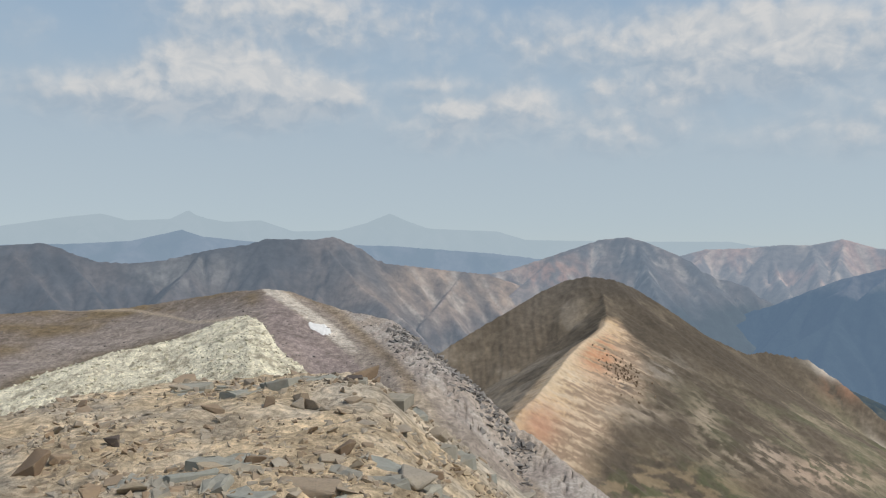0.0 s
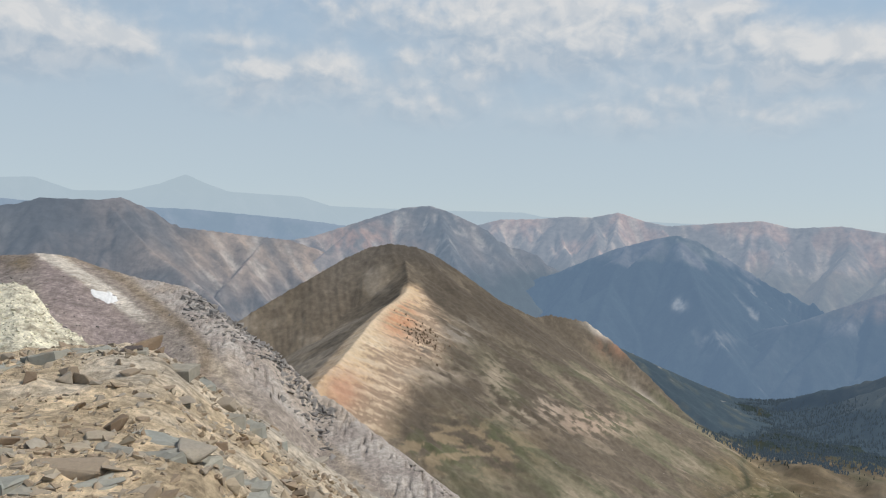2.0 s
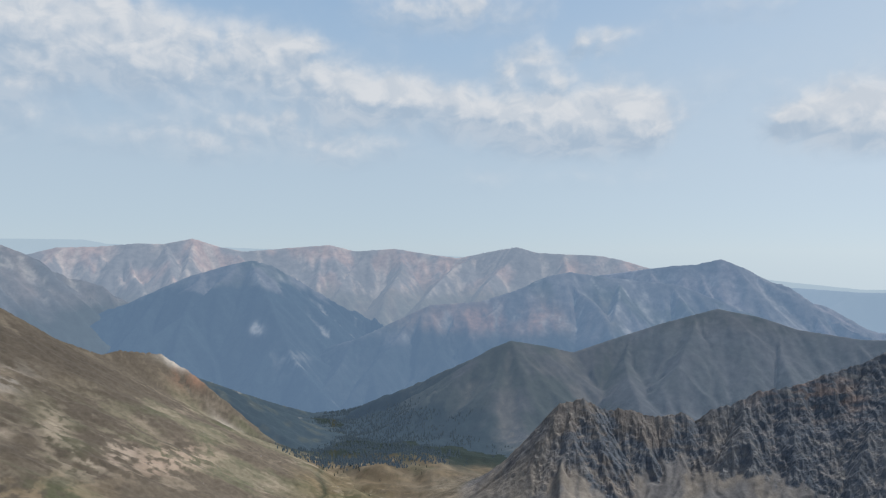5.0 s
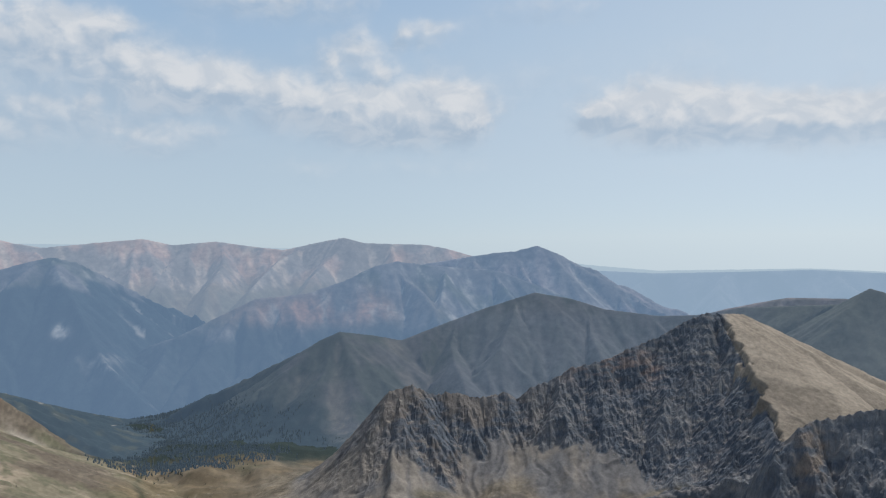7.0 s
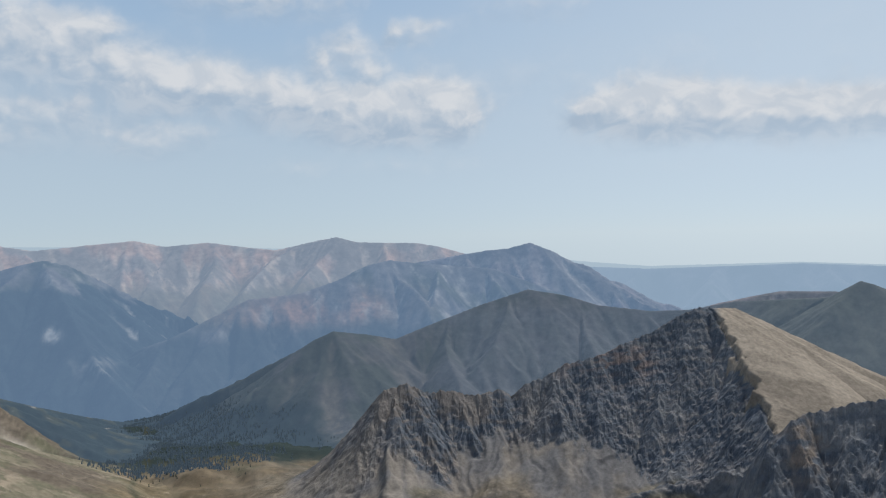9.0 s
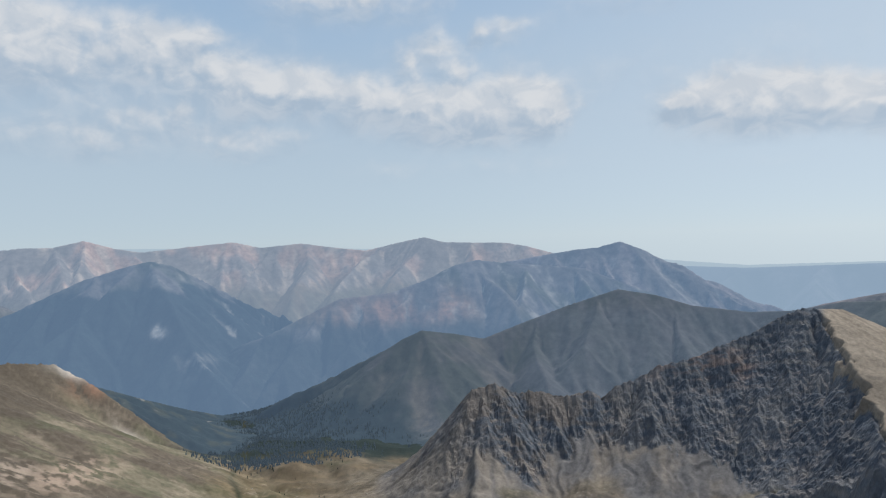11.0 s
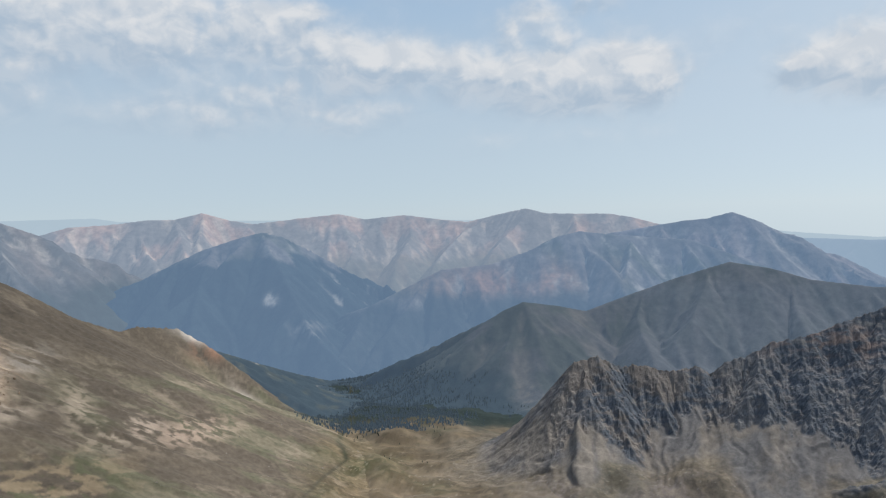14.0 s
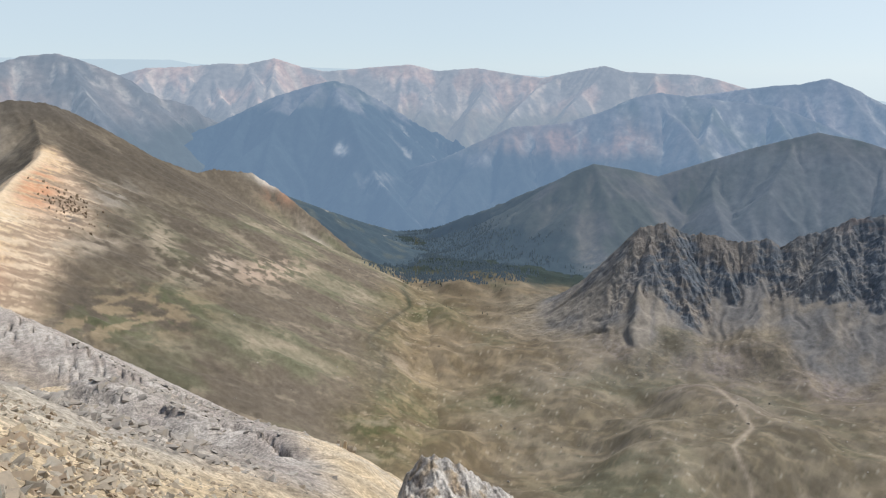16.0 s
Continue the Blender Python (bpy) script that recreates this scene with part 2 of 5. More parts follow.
def massif(X, Y, lines, gully=40.0, depth=12.0, seed=0, jag=0.0, rough=3.0):
    """Height of a mountain from its crest lines: (line, slope on its right, slope on its left, cliff height). Gullies run down from
    each crest. Also gives the gullies, the way down from the crest, and streaks that follow the fall of the slope."""
    Z = np.full(X.shape, -1e9)
    chute, down, streak = np.zeros(X.shape), np.zeros(X.shape), np.zeros(X.shape)
    wob = fbm(X / (gully * 3), Y / (gully * 3), 3, seed + 40) * gully * 0.8
    for k, (line, ka, kb, cliff) in enumerate(lines):
        d, zc, way, side = line_field(X, Y, line, 0.5 * (ka + kb))
        soft = 0.5 + 0.5 * np.tanh(side / (np.abs(side).max() * 0.002 + 1e-9))
        slope = kb + (ka - kb) * soft
        g = ridged((way + wob) / gully, d / (gully * 7) + k * 3.7, 4, seed + k, 0.55)
        drop = slope * d + cliff * (1 - np.exp(-d / (gully * 1.3)))
        z = zc - drop + (g - 0.72) * depth * np.minimum(d / (gully * 1.5), 1.0) * 2
        if jag:
            z = z + jag * fbm(way / (gully * 0.35), way * 0 + k, 4, seed + 60) * np.exp(-d / (gully * 0.7))
        w = z > Z
        Z, chute, down = np.where(w, z, Z), np.where(w, g, chute), np.where(w, d, down)
        streak = np.where(w, fbm((way + wob) / (gully * 0.9), d / (gully * 4) + 1.7 * k, 5, seed + 90, 0.55), streak)
    Z = Z + rough * fbm(X / (gully * 0.6), Y / (gully * 0.6), 5, seed + 80) * np.minimum(down / gully + 0.15, 1)
    return Z, chute, down, streak


def lobes(x, y, dx, dy, seed):
    """Sharp-crested waves across the way (dx, dy), from scattered middles: height and gradient."""
    ix, iy = np.floor(x).astype(np.int64), np.floor(y).astype(np.int64)
    fx, fy = x - ix, y - iy
    h, hx, hy, wt = 0.0, 0.0, 0.0, 1e-9
    for i in (-2, -1, 0, 1):
        for j in (-2, -1, 0, 1):
            k = _perm[(_perm[(ix - i + seed * 131) & 4095] + iy - j) & 4095]
            px, py = fx + i - 0.35 * _gx[k], fy + j - 0.35 * _gy[k]
            w = np.exp(-2 * (px * px + py * py))
            m = (px * dx + py * dy) * np.pi
            sn = np.sin(m)
            h = h + (1 - 2 * np.abs(sn) ** 1.2) * w
            g = -2 * sn * np.cos(m) * w
            hx, hy, wt = hx + g * dx, hy + g * dy, wt + w
    return h / wt, hx / wt, hy / wt


def erode(X, Y, Z, size, amp, seed, reach, octaves=5, gain=0.42, branch=1.5):
    """Cut branching gullies and ribs that follow the fall of the slope into a grid of heights. Also gives them alone, gully -1 to rib 1."""
    (Xu, Xv), (Yu, Yv), (Zu, Zv) = np.gradient(X), np.gradient(Y), np.gradient(Z)
    det = Xu * Yv - Xv * Yu
    gx, gy = (Zu * Yv - Zv * Yu) / det, (Xu * Zv - Xv * Zu) / det
    for k in range(3):
        gx[1:-1, 1:-1] = 0.25 * (gx[:-2, 1:-1] + gx[2:, 1:-1] + gx[1:-1, :-2] + gx[1:-1, 2:])
        gy[1:-1, 1:-1] = 0.25 * (gy[:-2, 1:-1] + gy[2:, 1:-1] + gy[1:-1, :-2] + gy[1:-1, 2:])
    st = np.hypot(gx, gy) + 1e-6
    px, py = gy / st, -gx / st
    h, hx, hy, a, f, n = 0.0, 0.0, 0.0, 1.0, 1.0, 0.0
    for k in range(octaves):
        dx, dy = px + branch * hy, py - branch * hx
        ln = np.maximum(np.hypot(dx, dy), 0.3)
        v, vx, vy = lobes(X / size * f, Y / size * f, dx / ln, dy / ln, seed + k)
        h, hx, hy = h + a * v, hx + 0.5 * a * f * vx, hy + 0.5 * a * f * vy
        n, a, f = n + a, a * gain, f * 2.0
    return Z + amp * h * np.clip(st / 0.45, 0, 1) * reach, h / n


LAND = []


def lay(X, Y, Z):
    """Keep a fan-shaped grid of heights, to set things down on."""
    LAND.append((np.degrees(np.arctan2(X[:, 0], Y[:, 0])), np.hypot(X[0], Y[0]), Z))


def settle(Z, base, k):
    """A slope whose foot runs out softly on the ground below it."""
    t = np.clip((Z - base) / k, -30, 30)
    return base + k * np.log1p(np.exp(t)) - 0.22 * k * np.exp(-np.maximum(t, 0))


def spokes(a0, a1, da, rs):
    """Places on a fan-shaped grid: bearings a0 to a1, distances rs."""
    a = np.radians(np.arange(a0, a1 + da * 0.5, da)) if np.isscalar(da) else np.radians(da)
    A, R = np.meshgrid(a, rs, indexing="ij")
    return R * np.sin(A), R * np.cos(A), np.degrees(A), R


def sheet(name, X, Y, Z, cover, material, closed=False, even=None):
    """A mesh over a grid of places, with the colours of what covers it; where it is not even, it breaks into facets."""
    nu, nv = X.shape
    me = bpy.data.meshes.new(name)
    co = np.stack([X, Y, Z], -1).reshape(-1, 3).astype(np.float32)
    iu = np.arange(nu if closed else nu - 1)
    i, j = np.meshgrid(iu, np.arange(nv - 1), indexing="ij")
    i2 = (i + 1) % nu
    quad = np.stack([i * nv + j, i2 * nv + j, i2 * nv + j + 1, i * nv + j + 1], -1).reshape(-1, 4)
    me.vertices.add(len(co))
    me.vertices.foreach_set("co", co.ravel())
    me.loops.add(quad.size)
    me.loops.foreach_set("vertex_index", quad.ravel().astype(np.int32))
    me.polygons.add(len(quad))
    me.polygons.foreach_set("loop_start", np.arange(0, quad.size, 4, dtype=np.int32))
    me.polygons.foreach_set("use_smooth", np.ones(len(quad), bool) if even is None else np.ascontiguousarray(even[:-1, :-1].ravel()))
    me.update(calc_edges=True)
    me.validate()
    col = me.color_attributes.new("cover", "FLOAT_COLOR", "POINT")
    rgba = np.ones((len(co), 4), np.float32)
    rgba[:, :3] = np.clip(cover, 0.005, 0.9).reshape(-1, 3)
    col.data.foreach_set("color", rgba.ravel())
    me.materials.append(material)
    return new(name, me)


def slope_of(X, Y, Z):
    """Steepness (rise over run) on a fan-shaped grid."""
    ax, ay, az = np.gradient(X, axis=0), np.gradient(Y, axis=0), np.gradient(Z, axis=0)
    bx, by, bz = np.gradient(X, axis=1), np.gradient(Y, axis=1), np.gradient(Z, axis=1)
    nx, ny, nz = ay * bz - az * by, az * bx - ax * bz, ax * by - ay * bx
    return np.hypot(nx, ny) / (np.abs(nz) + 1e-9)


# ================= materials =================
def earth(name, grain=2.0, bump=0.4, bump_size=1.0, rough=0.95, haze_glow=0.0, tone=(0.28, 0.40, 0.55), vary=0.35):
    """Natural ground: the cover's colours with grain, mottling and relief. On distant ranges haze is put in as an even
    emission of the tone.
    """
    m = bpy.data.materials.new(name)
    m.use_nodes = True
    m.node_tree.nodes.clear()
    T = Tree(m.node_tree)
    at = T.node("ShaderNodeAttribute", attribute_name="cover")
    tc = T.node("ShaderNodeTexCoord")
    n1 = T.noise(tc.outputs["Object"], grain, 8.0, 0.7)
    n2 = T.noise(tc.outputs["Object"], grain * 0.13, 5.0, 0.6, 0.4)
    f1 = T.ramp(n1, 0.3, 0.7, 1 - vary, 1 + vary)
    f2 = T.ramp(n2, 0.3, 0.7, 1 - vary * 0.6, 1 + vary * 0.6)
    f = T.m("MULTIPLY", f1, f2)
    cc = T.node("ShaderNodeCombineXYZ")
    for k in range(3):
        T.put(cc.inputs[k], f)
    col = T.mix(1.0, at.outputs["Color"], cc.outputs[0], "MULTIPLY")
    p = T.node("ShaderNodeBsdfPrincipled")
    T.put(p.inputs["Base Color"], col)
    p.inputs["Roughness"].default_value = rough
    p.inputs["Specular IOR Level"].default_value = 0.15
    b = T.node("ShaderNodeBump")
    b.inputs["Strength"].default_value = bump
    b.inputs["Distance"].default_value = bump_size
    T.put(b.inputs["Height"], n1)
    T.put(p.inputs["Normal"], b.outputs[0])
    out = T.node("ShaderNodeOutputMaterial")
    if haze_glow:
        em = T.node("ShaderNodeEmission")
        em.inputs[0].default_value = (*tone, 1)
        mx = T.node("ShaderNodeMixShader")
        mx.inputs[0].default_value = haze_glow
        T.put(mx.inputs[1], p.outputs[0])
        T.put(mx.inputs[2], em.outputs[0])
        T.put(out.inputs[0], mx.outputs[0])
    else:
        T.put(out.inputs[0], p.outputs[0])
    return m


M_NEAR = earth("summit_rubble", 8.0, 1.0, 0.07, vary=0.48)
M_VALLEY = earth("alpine_meadow", 0.12, 0.25, 1.5, vary=0.11)
M_CONE = earth("scree_and_tundra", 0.16, 0.3, 1.2, vary=0.13)
M_CRAG = earth("andesite_crag", 0.16, 0.4, 2.0, vary=0.20)
# Haze is painted in as bluish emission, mostly more for the farther ranges.
M_GREEN = earth("distant_tundra", 0.05, 0.35, 5.0, haze_glow=0.21, tone=(0.22, 0.32, 0.45), vary=0.2)
M_MID = earth("distant_forested_rock", 0.03, 0.5, 9.0, haze_glow=0.50, tone=(0.225, 0.34, 0.50))
M_RED = earth("distant_red_rock", 0.03, 0.5, 9.0, haze_glow=0.56, tone=(0.335, 0.415, 0.525))
M_WEST = earth("distant_grey_rock", 0.03, 0.5, 9.0, haze_glow=0.34, tone=(0.28, 0.35, 0.44))
M_PEAK = earth("distant_hazy_rock", 0.03, 0.5, 9.0, haze_glow=0.45, tone=(0.29, 0.38, 0.49))
# From here on nearly all emission: haze painted over the rock colour.
M_BLUE = earth("blue_distance", 0.02, 0.3, 9.0, haze_glow=0.80, tone=(0.29, 0.39, 0.51))
M_PLATEAU = earth("hazy_plateau", 0.02, 0.3, 9.0, haze_glow=0.85, tone=(0.325, 0.43, 0.545))
M_FAR = earth("farthest_ranges", 0.02, 0.3, 9.0, haze_glow=0.94, tone=(0.44, 0.535, 0.60))

# ================= large structure =================
ROCK, DARK = np.array((0.20, 0.18, 0.165)), np.array((0.15, 0.15, 0.155))
TAN, OCHRE = np.array((0.335, 0.28, 0.215)), np.array((0.53, 0.39, 0.24))
RUST, PALE = np.array((0.34, 0.19, 0.125)), np.array((0.54, 0.49, 0.42))
GRASS, TURF = np.array((0.10, 0.106, 0.066)), np.array((0.19, 0.157, 0.117))
FOREST, MAUVE = np.array((0.020, 0.030, 0.028)), np.array((0.25, 0.205, 0.195))


def spot(A, E, a, e, wa, we):
    return np.exp(-((A - a) / wa) ** 2 - ((E - e) / we) ** 2)


def floor_height(X, Y):
    """The cirque and the valley that leads out of it."""
    r = np.hypot(X, Y)
    z = np.interp(r, [0, 450, 700, 1000, 1500, 2000, 2600, 5000], [-335, -335, -345, -365, -405, -450, -600, -640])
    z = z + 11 * fbm(X / 150, Y / 150, 5, 5) * step(r, 200, 500) * (1 - 0.8 * step(r, 1800, 2600))
    # mounds of old moraine and terraces
    z = z + 24 * step(fbm(X / 210 + 3, Y / 210, 3, 9), -0.35, 0.7) * (1 - step(r, 1100, 1500))
    z = z + 1.2 * fbm(X / 24, Y / 24, 3, 14, 0.5) * (1 - step(r, 1300, 1700))
    z = z + 0.5 * (ridged(X / 120 + 0.3 * fbm(X / 60, Y / 60, 2, 8), Y / 70, 3, 12) - 0.7) * (1 - step(r, 1300, 1700))
    return z


def turf_lobes(c, A, E, n, n2):
    """Creeping turf below the ochre ridge: pale fronts with green hollows behind them."""
    front = step(fbm(A / 2.4 + 0.6 * n, E / 0.8 + 0.15 * A, 4, 39, 0.55), -0.1, 0.35)
    c = blend(c, (0.37, 0.285, 0.175), np.clip(spot(A, E, 17.0, -17.6, 5.5, 1.9) * 1.4, 0, 1) * front * 0.45)
    return blend(c, (0.082, 0.095, 0.046), np.clip(spot(A, E, 17.5, -17.7, 5.5, 1.7) * 1.3, 0, 1) * (1 - front) * step(n2 + 0.6 * n, -0.1, 0.4) * 0.6)


def floor_cover(X, Y, A, E, R):
    """Turf, dry grass, bare soil and the wet green ground along the creek."""
    n = fbm(X / 90, Y / 90, 6, 21)
    n2 = fbm(X / 34 + 0.4 * n, Y / 46, 4, 25)
    c = blend(TURF * 0.80, TAN * 0.80, step(n + 0.5 * n2, -0.7, 1.0))
    n3 = fbm(X / 9, Y / 9, 4, 29, 0.6)
    across = fbm((X + Y) / 20, (Y - X) / 70, 4, 33, 0.55)
    c = blend(c, TURF * 0.66, step(fbm(X / 60, Y / 60, 4, 27) + 0.4 * n3, 0.05, 0.6) * 0.6)
    c = blend(c, TAN * (1.12, 1.06, 0.95), step(across + 0.25 * n3, 0.1, 0.8) * 0.4)
    c = blend(c, GRASS * 0.8, step(n3 - 0.3 * across, 0.5, 0.9) * 0.35)
    c = blend(c, GRASS, step(fbm(X / 170, Y / 170, 5, 31), 0.1, 0.55) * 0.55)
    for a, e, wa, we, w in ((36.0, -22, 1.6, 4.5, 0.9), (36, -28.0, 5.0, 2.4, 1.1), (40.0, -19.2, 3.0, 0.9, 0.8), (26, -21.5, 5, 1.6, 0.8), (36, -18.0, 4.0, 1.0, 0.5),
                            (46.5, -25.6, 2.6, 1.1, 0.8), (31, -17.6, 3.0, 1.2, 0.8), (18, -17.0, 3.5, 1.0, 0.8)):
        c = blend(c, (0.075, 0.086, 0.042), np.clip(spot(A, E, a, e, wa, we) * (0.8 + 0.7 * n2 + 0.3 * n3) * w, 0, 0.95))
    c = blend(c, MAUVE, np.clip(spot(A, E, 66, -21.5, 14, 2.4) * (0.7 + 0.6 * n), 0, 1) * 0.8)
    c = blend(c, GRASS * 0.45, step(R + 60 * n, 1250, 1480) * 0.85)
    c = blend(c, FOREST * 1.6, step(R, 1700, 1950) * step(n + 0.8, 0, 0.8))
    Z = EYE + R * np.tan(np.radians(E))
    near = 1 - step(R + 60 * n, 1050, 1200)
    p = fbm(X / 26 + 0.5 * n, Y / 26, 5, 35, 0.6)
    c = blend(c, (0.135, 0.108, 0.07), step(p, 0.12, 0.40) * 0.45 * near)
    c = blend(c, (0.34, 0.28, 0.20), step(-p, 0.2, 0.5) * 0.35 * near)
    c = blend(c, (0.42, 0.34, 0.23), step(np.sin(Z * 0.55 + 4 * n + 1.5 * n2), 0.72, 0.95) * step(n2, -0.1, 0.3) * 0.22 * near)
    c = blend(c, (0.50, 0.46, 0.39), step(fbm(X / 5, Y / 5, 3, 37, 0.6), 0.75, 0.95) * 0.4 * near)
    # Cooler towards the gravelly right side, with bluish haze put into the tint.
    c = c * blend((0.92, 0.865, 0.75), (0.80, 0.82, 0.80), step(A + 4 * n, 38, 56))
    c = blend(c, FOREST * 1.5, step(R + 70 * n, 1270, 1400) * 0.95)
    c = turf_lobes(c, A, E, n, n2)
    # creek
    ca = np.interp(E, [-27, -24, -22.5, -21, -19.8, -18.5, -17, -15.5], [35.6, 36.2, 36.7, 35.2, 36.6, 38.8, 38.2, 39.4])
    c = blend(c, GRASS * 0.5, np.exp(-((A - ca + 0.15 * n2) / 0.26) ** 2) * step(E, -26, -23.5) * 0.95)
    # worn track
    ta = np.interp(E, [-33, -29.4, -27, -25.5, -24, -22], [67.6, 67.0, 65.4, 66.6, 65.2, 62.0])
    return blend(c, TAN * 1.05, np.exp(-((A - ta) / 0.2) ** 2) * step(E, -33, -31) * (1 - step(E, -24, -21.5)) * 0.8)


def build_ground():
    fine = np.arange(14, 96, 0.16)
    ring = np.concatenate([fine, np.arange(98, 373, 4.0)])
    rs = np.concatenate([[1.0, 120], np.geomspace(300, 2600, 300), [3200, 4000, 4960]])
    X, Y, A, R = spokes(0, 0, ring, rs)
    Z = floor_height(X, Y)
    E = np.degrees(np.arctan2(Z - EYE, R))
    return tagged(sheet("ground", X, Y, Z, floor_cover(X, Y, A, E, R), M_VALLEY, True), "tan and green alpine meadow floor of the cirque", "ground", kind="structure")


CONE_CREST = survey([(-1.5, 1000, -9.0), (0.7, 1030, -7.49), (2.9, 1060, -6.16), (5.2, 1090, -4.83), (7.8, 1130, -3.26), (9.5, 1150, -2.46), (11.3, 1150, -2.1),
                     (13.2, 1160, -2.34), (14.6, 1190, -2.89), (17.1, 1240, -4.45), (19.9, 1320, -6.4), (22.7, 1400, -7.6), (24.0, 1450, -7.35),
                     (26.7, 1500, -7.75), (28.9, 1480, -9.24), (29.7, 1450, -10.9), (30.5, 1400, -12.8), (32.5, 1380, -14.5), (35.5, 1360, -16.2), (38.5, 1330, -17.4)])
OCHRE_CREST = survey([(12.4, 1120, -3.4), (12.7, 1050, -4.8), (12.6, 990, -5.8), (11.9, 930, -6.5), (11.0, 880, -7.1), (10.0, 820, -8.1), (8.9, 750, -9.5), (7.4, 680, -11.3), (6.0, 630, -12.6), (4.0, 560, -16)])
CONE_RIBS = [survey([(12.9, 980, -6.0), (14.5, 920, -8.6), (16.5, 840, -12.0), (18, 780, -15.5)]),
             survey([(20.5, 1330, -6.8), (22.0, 1240, -9.0), (24.5, 1150, -12.5), (26.5, 1060, -16.5)]),
             survey([(15.5, 1200, -3.7), (17.5, 1100, -7.0), (20.5, 1000, -11.5), (23, 900, -16.5)])]


def cone_height(X, Y):
    lines = [(CONE_CREST[:45], 0.64, 0.95, 4), (CONE_CREST[44:], 0.80, 0.95, 2), (OCHRE_CREST, 0.55, 0.55, 2)] + [(f, 0.62, 0.62, 0) for f in CONE_RIBS]
    Z, ch, d, sk = massif(X, Y, lines, gully=30, depth=1.0, seed=3, jag=1.6, rough=1.2)
    Z, ch = erode(X, Y, Z, 110.0, 4.0, 4, np.minimum(d / 40, 1), 5, 0.42)
    Z = Z - 60 * step(np.degrees(np.arctan2(X, Y)), 37, 45)
    return settle(Z, floor_height(X, Y), 26), ch, d, sk


def build_cone():
    rs = np.concatenate([np.linspace(440, 1350, 310), np.linspace(1354, 2000, 90)])
    X, Y, A, R = spokes(-4, 48, 0.115, rs)
    Z, ch, d, sk = cone_height(X, Y)
    lay(X, Y, Z)
    above = Z - floor_height(X, Y)
    E = np.degrees(np.arctan2(Z - EYE, R))
    n, n2 = fbm(X / 110, Y / 110, 5, 51), fbm(X / 14, Y / 14, 4, 55)
    dc, zc, wc, sc = line_field(X, Y, CONE_CREST)
    do, zo, wo, so = line_field(X, Y, OCHRE_CREST)
    c = blend((0.118, 0.099, 0.078), (0.154, 0.128, 0.098), step(0.6 * sk + 0.8 * n, -0.4, 0.7))
    c = blend(c, (0.13, 0.115, 0.10), np.exp(-(dc / 45) ** 2) * step(A, 4, 8) * (1 - step(A, 15, 18)) * 0.7)
    c = blend(c, GRASS * 1.15, step(n + 0.3 * sk, -0.1, 0.5) * step(-E, 8.5, 12.5) * step(A, 13, 18) * 0.6)
    c = blend(c, (0.24, 0.21, 0.175), step(n - 0.2 * sk, 0.0, 0.5) * (1 - step(A, 10, 12)) * 0.6)
    c = blend(c, TAN * 1.0, step(-ch + 0.8 * n + 0.2 * n2, 0.40, 0.9) * 0.28)
    c = blend(c, GRASS * 0.95, step(ch + 0.8 * n, 0.3, 0.8) * step(-E, 9, 12) * 0.45)
    c = blend(c, floor_cover(X, Y, A, E, R), (1 - step(above, 6, 60)) * 0.9)
    fine = fbm(X / 7, Y / 7, 4, 59, 0.6)
    c = c * (1 + 0.16 * np.clip(fine + 0.5 * n2, -1, 1))[..., None]
    c = blend(c, TAN * 1.05, step(fbm(X / 45, Y / 45, 5, 61) + 0.2 * fine, 0.25, 1.0) * step(-E, 8, 11) * 0.45)
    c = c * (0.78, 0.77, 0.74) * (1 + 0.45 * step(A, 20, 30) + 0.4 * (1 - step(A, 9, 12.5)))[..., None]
    # bright bare ground along the ridge that comes down towards the summit
    right = np.where(so > 0, 1.0, 0.0)
    wide = np.interp(-E, [5, 6.2, 8, 10, 12, 14], [12, 22, 42, 58, 60, 52]) * np.where(so > 0, 0.38, 1.10) * (1 + 0.10 * n - 0.28 * ch)
    w = np.exp(-(do / wide) ** 6) * step(-E, 5.0, 5.9)
    band = fbm((wo + 0.6 * do) / 9 + n, do / 60, 5, 57, 0.6)
    oc = blend(OCHRE, TAN * (1.55, 1.45, 1.35), step(band, -0.15, 0.3))
    oc = blend(oc, (0.22, 0.165, 0.13), step(-band + 0.5 * (1 - right) * step(do, 12, 40), 0.2, 0.6) * 0.75)
    oc = blend(oc, (0.47, 0.255, 0.15), step(band, -0.35, 0.2) * np.clip(spot(A, E, 12.0, -8.0, 1.4, 1.6) * 1.4, 0, 1))
    oc = blend(oc, PALE * (1.05, 0.98, 0.86), np.clip(spot(A, E, 9.6, -10.2, 1.8, 1.1) * (0.55 + 0.9 * band), 0, 0.95))
    c = blend(c, oc, np.clip(w * 1.15 + 0.2 * n2 * w - 0.4 * ch * w, 0, 1))
    c = blend(c, PALE * (1.05, 0.92, 0.75), np.exp(-(do / 7) ** 2) * step(-E, 5.4, 5.8) * (1 - step(-E, 11, 12)) * 0.8)
    c = blend(c, RUST * 1.2, np.clip(spot(A, E, 7.6, -13.6, 1.5, 1.4) * (0.7 + 0.6 * sk), 0, 0.8))
    c = blend(c, TAN * 1.1, np.clip(spot(A, E, 14.5, -12.3, 2.6, 0.7) * (0.6 + 0.8 * n2), 0, 0.8))
    c = blend(c, (0.10, 0.085, 0.075), np.clip(spot(A, E, 13.8, -10.3, 1.4, 0.7), 0, 1) * step(n2, 0.1, 0.3) * 0.8)
    c = blend(c, TAN * 1.2, np.clip(spot(A, E, 22.5, -14.5, 2.4, 1.3), 0, 1) * step(sk + n2 * 0.6, 0.1, 0.5) * 0.85)
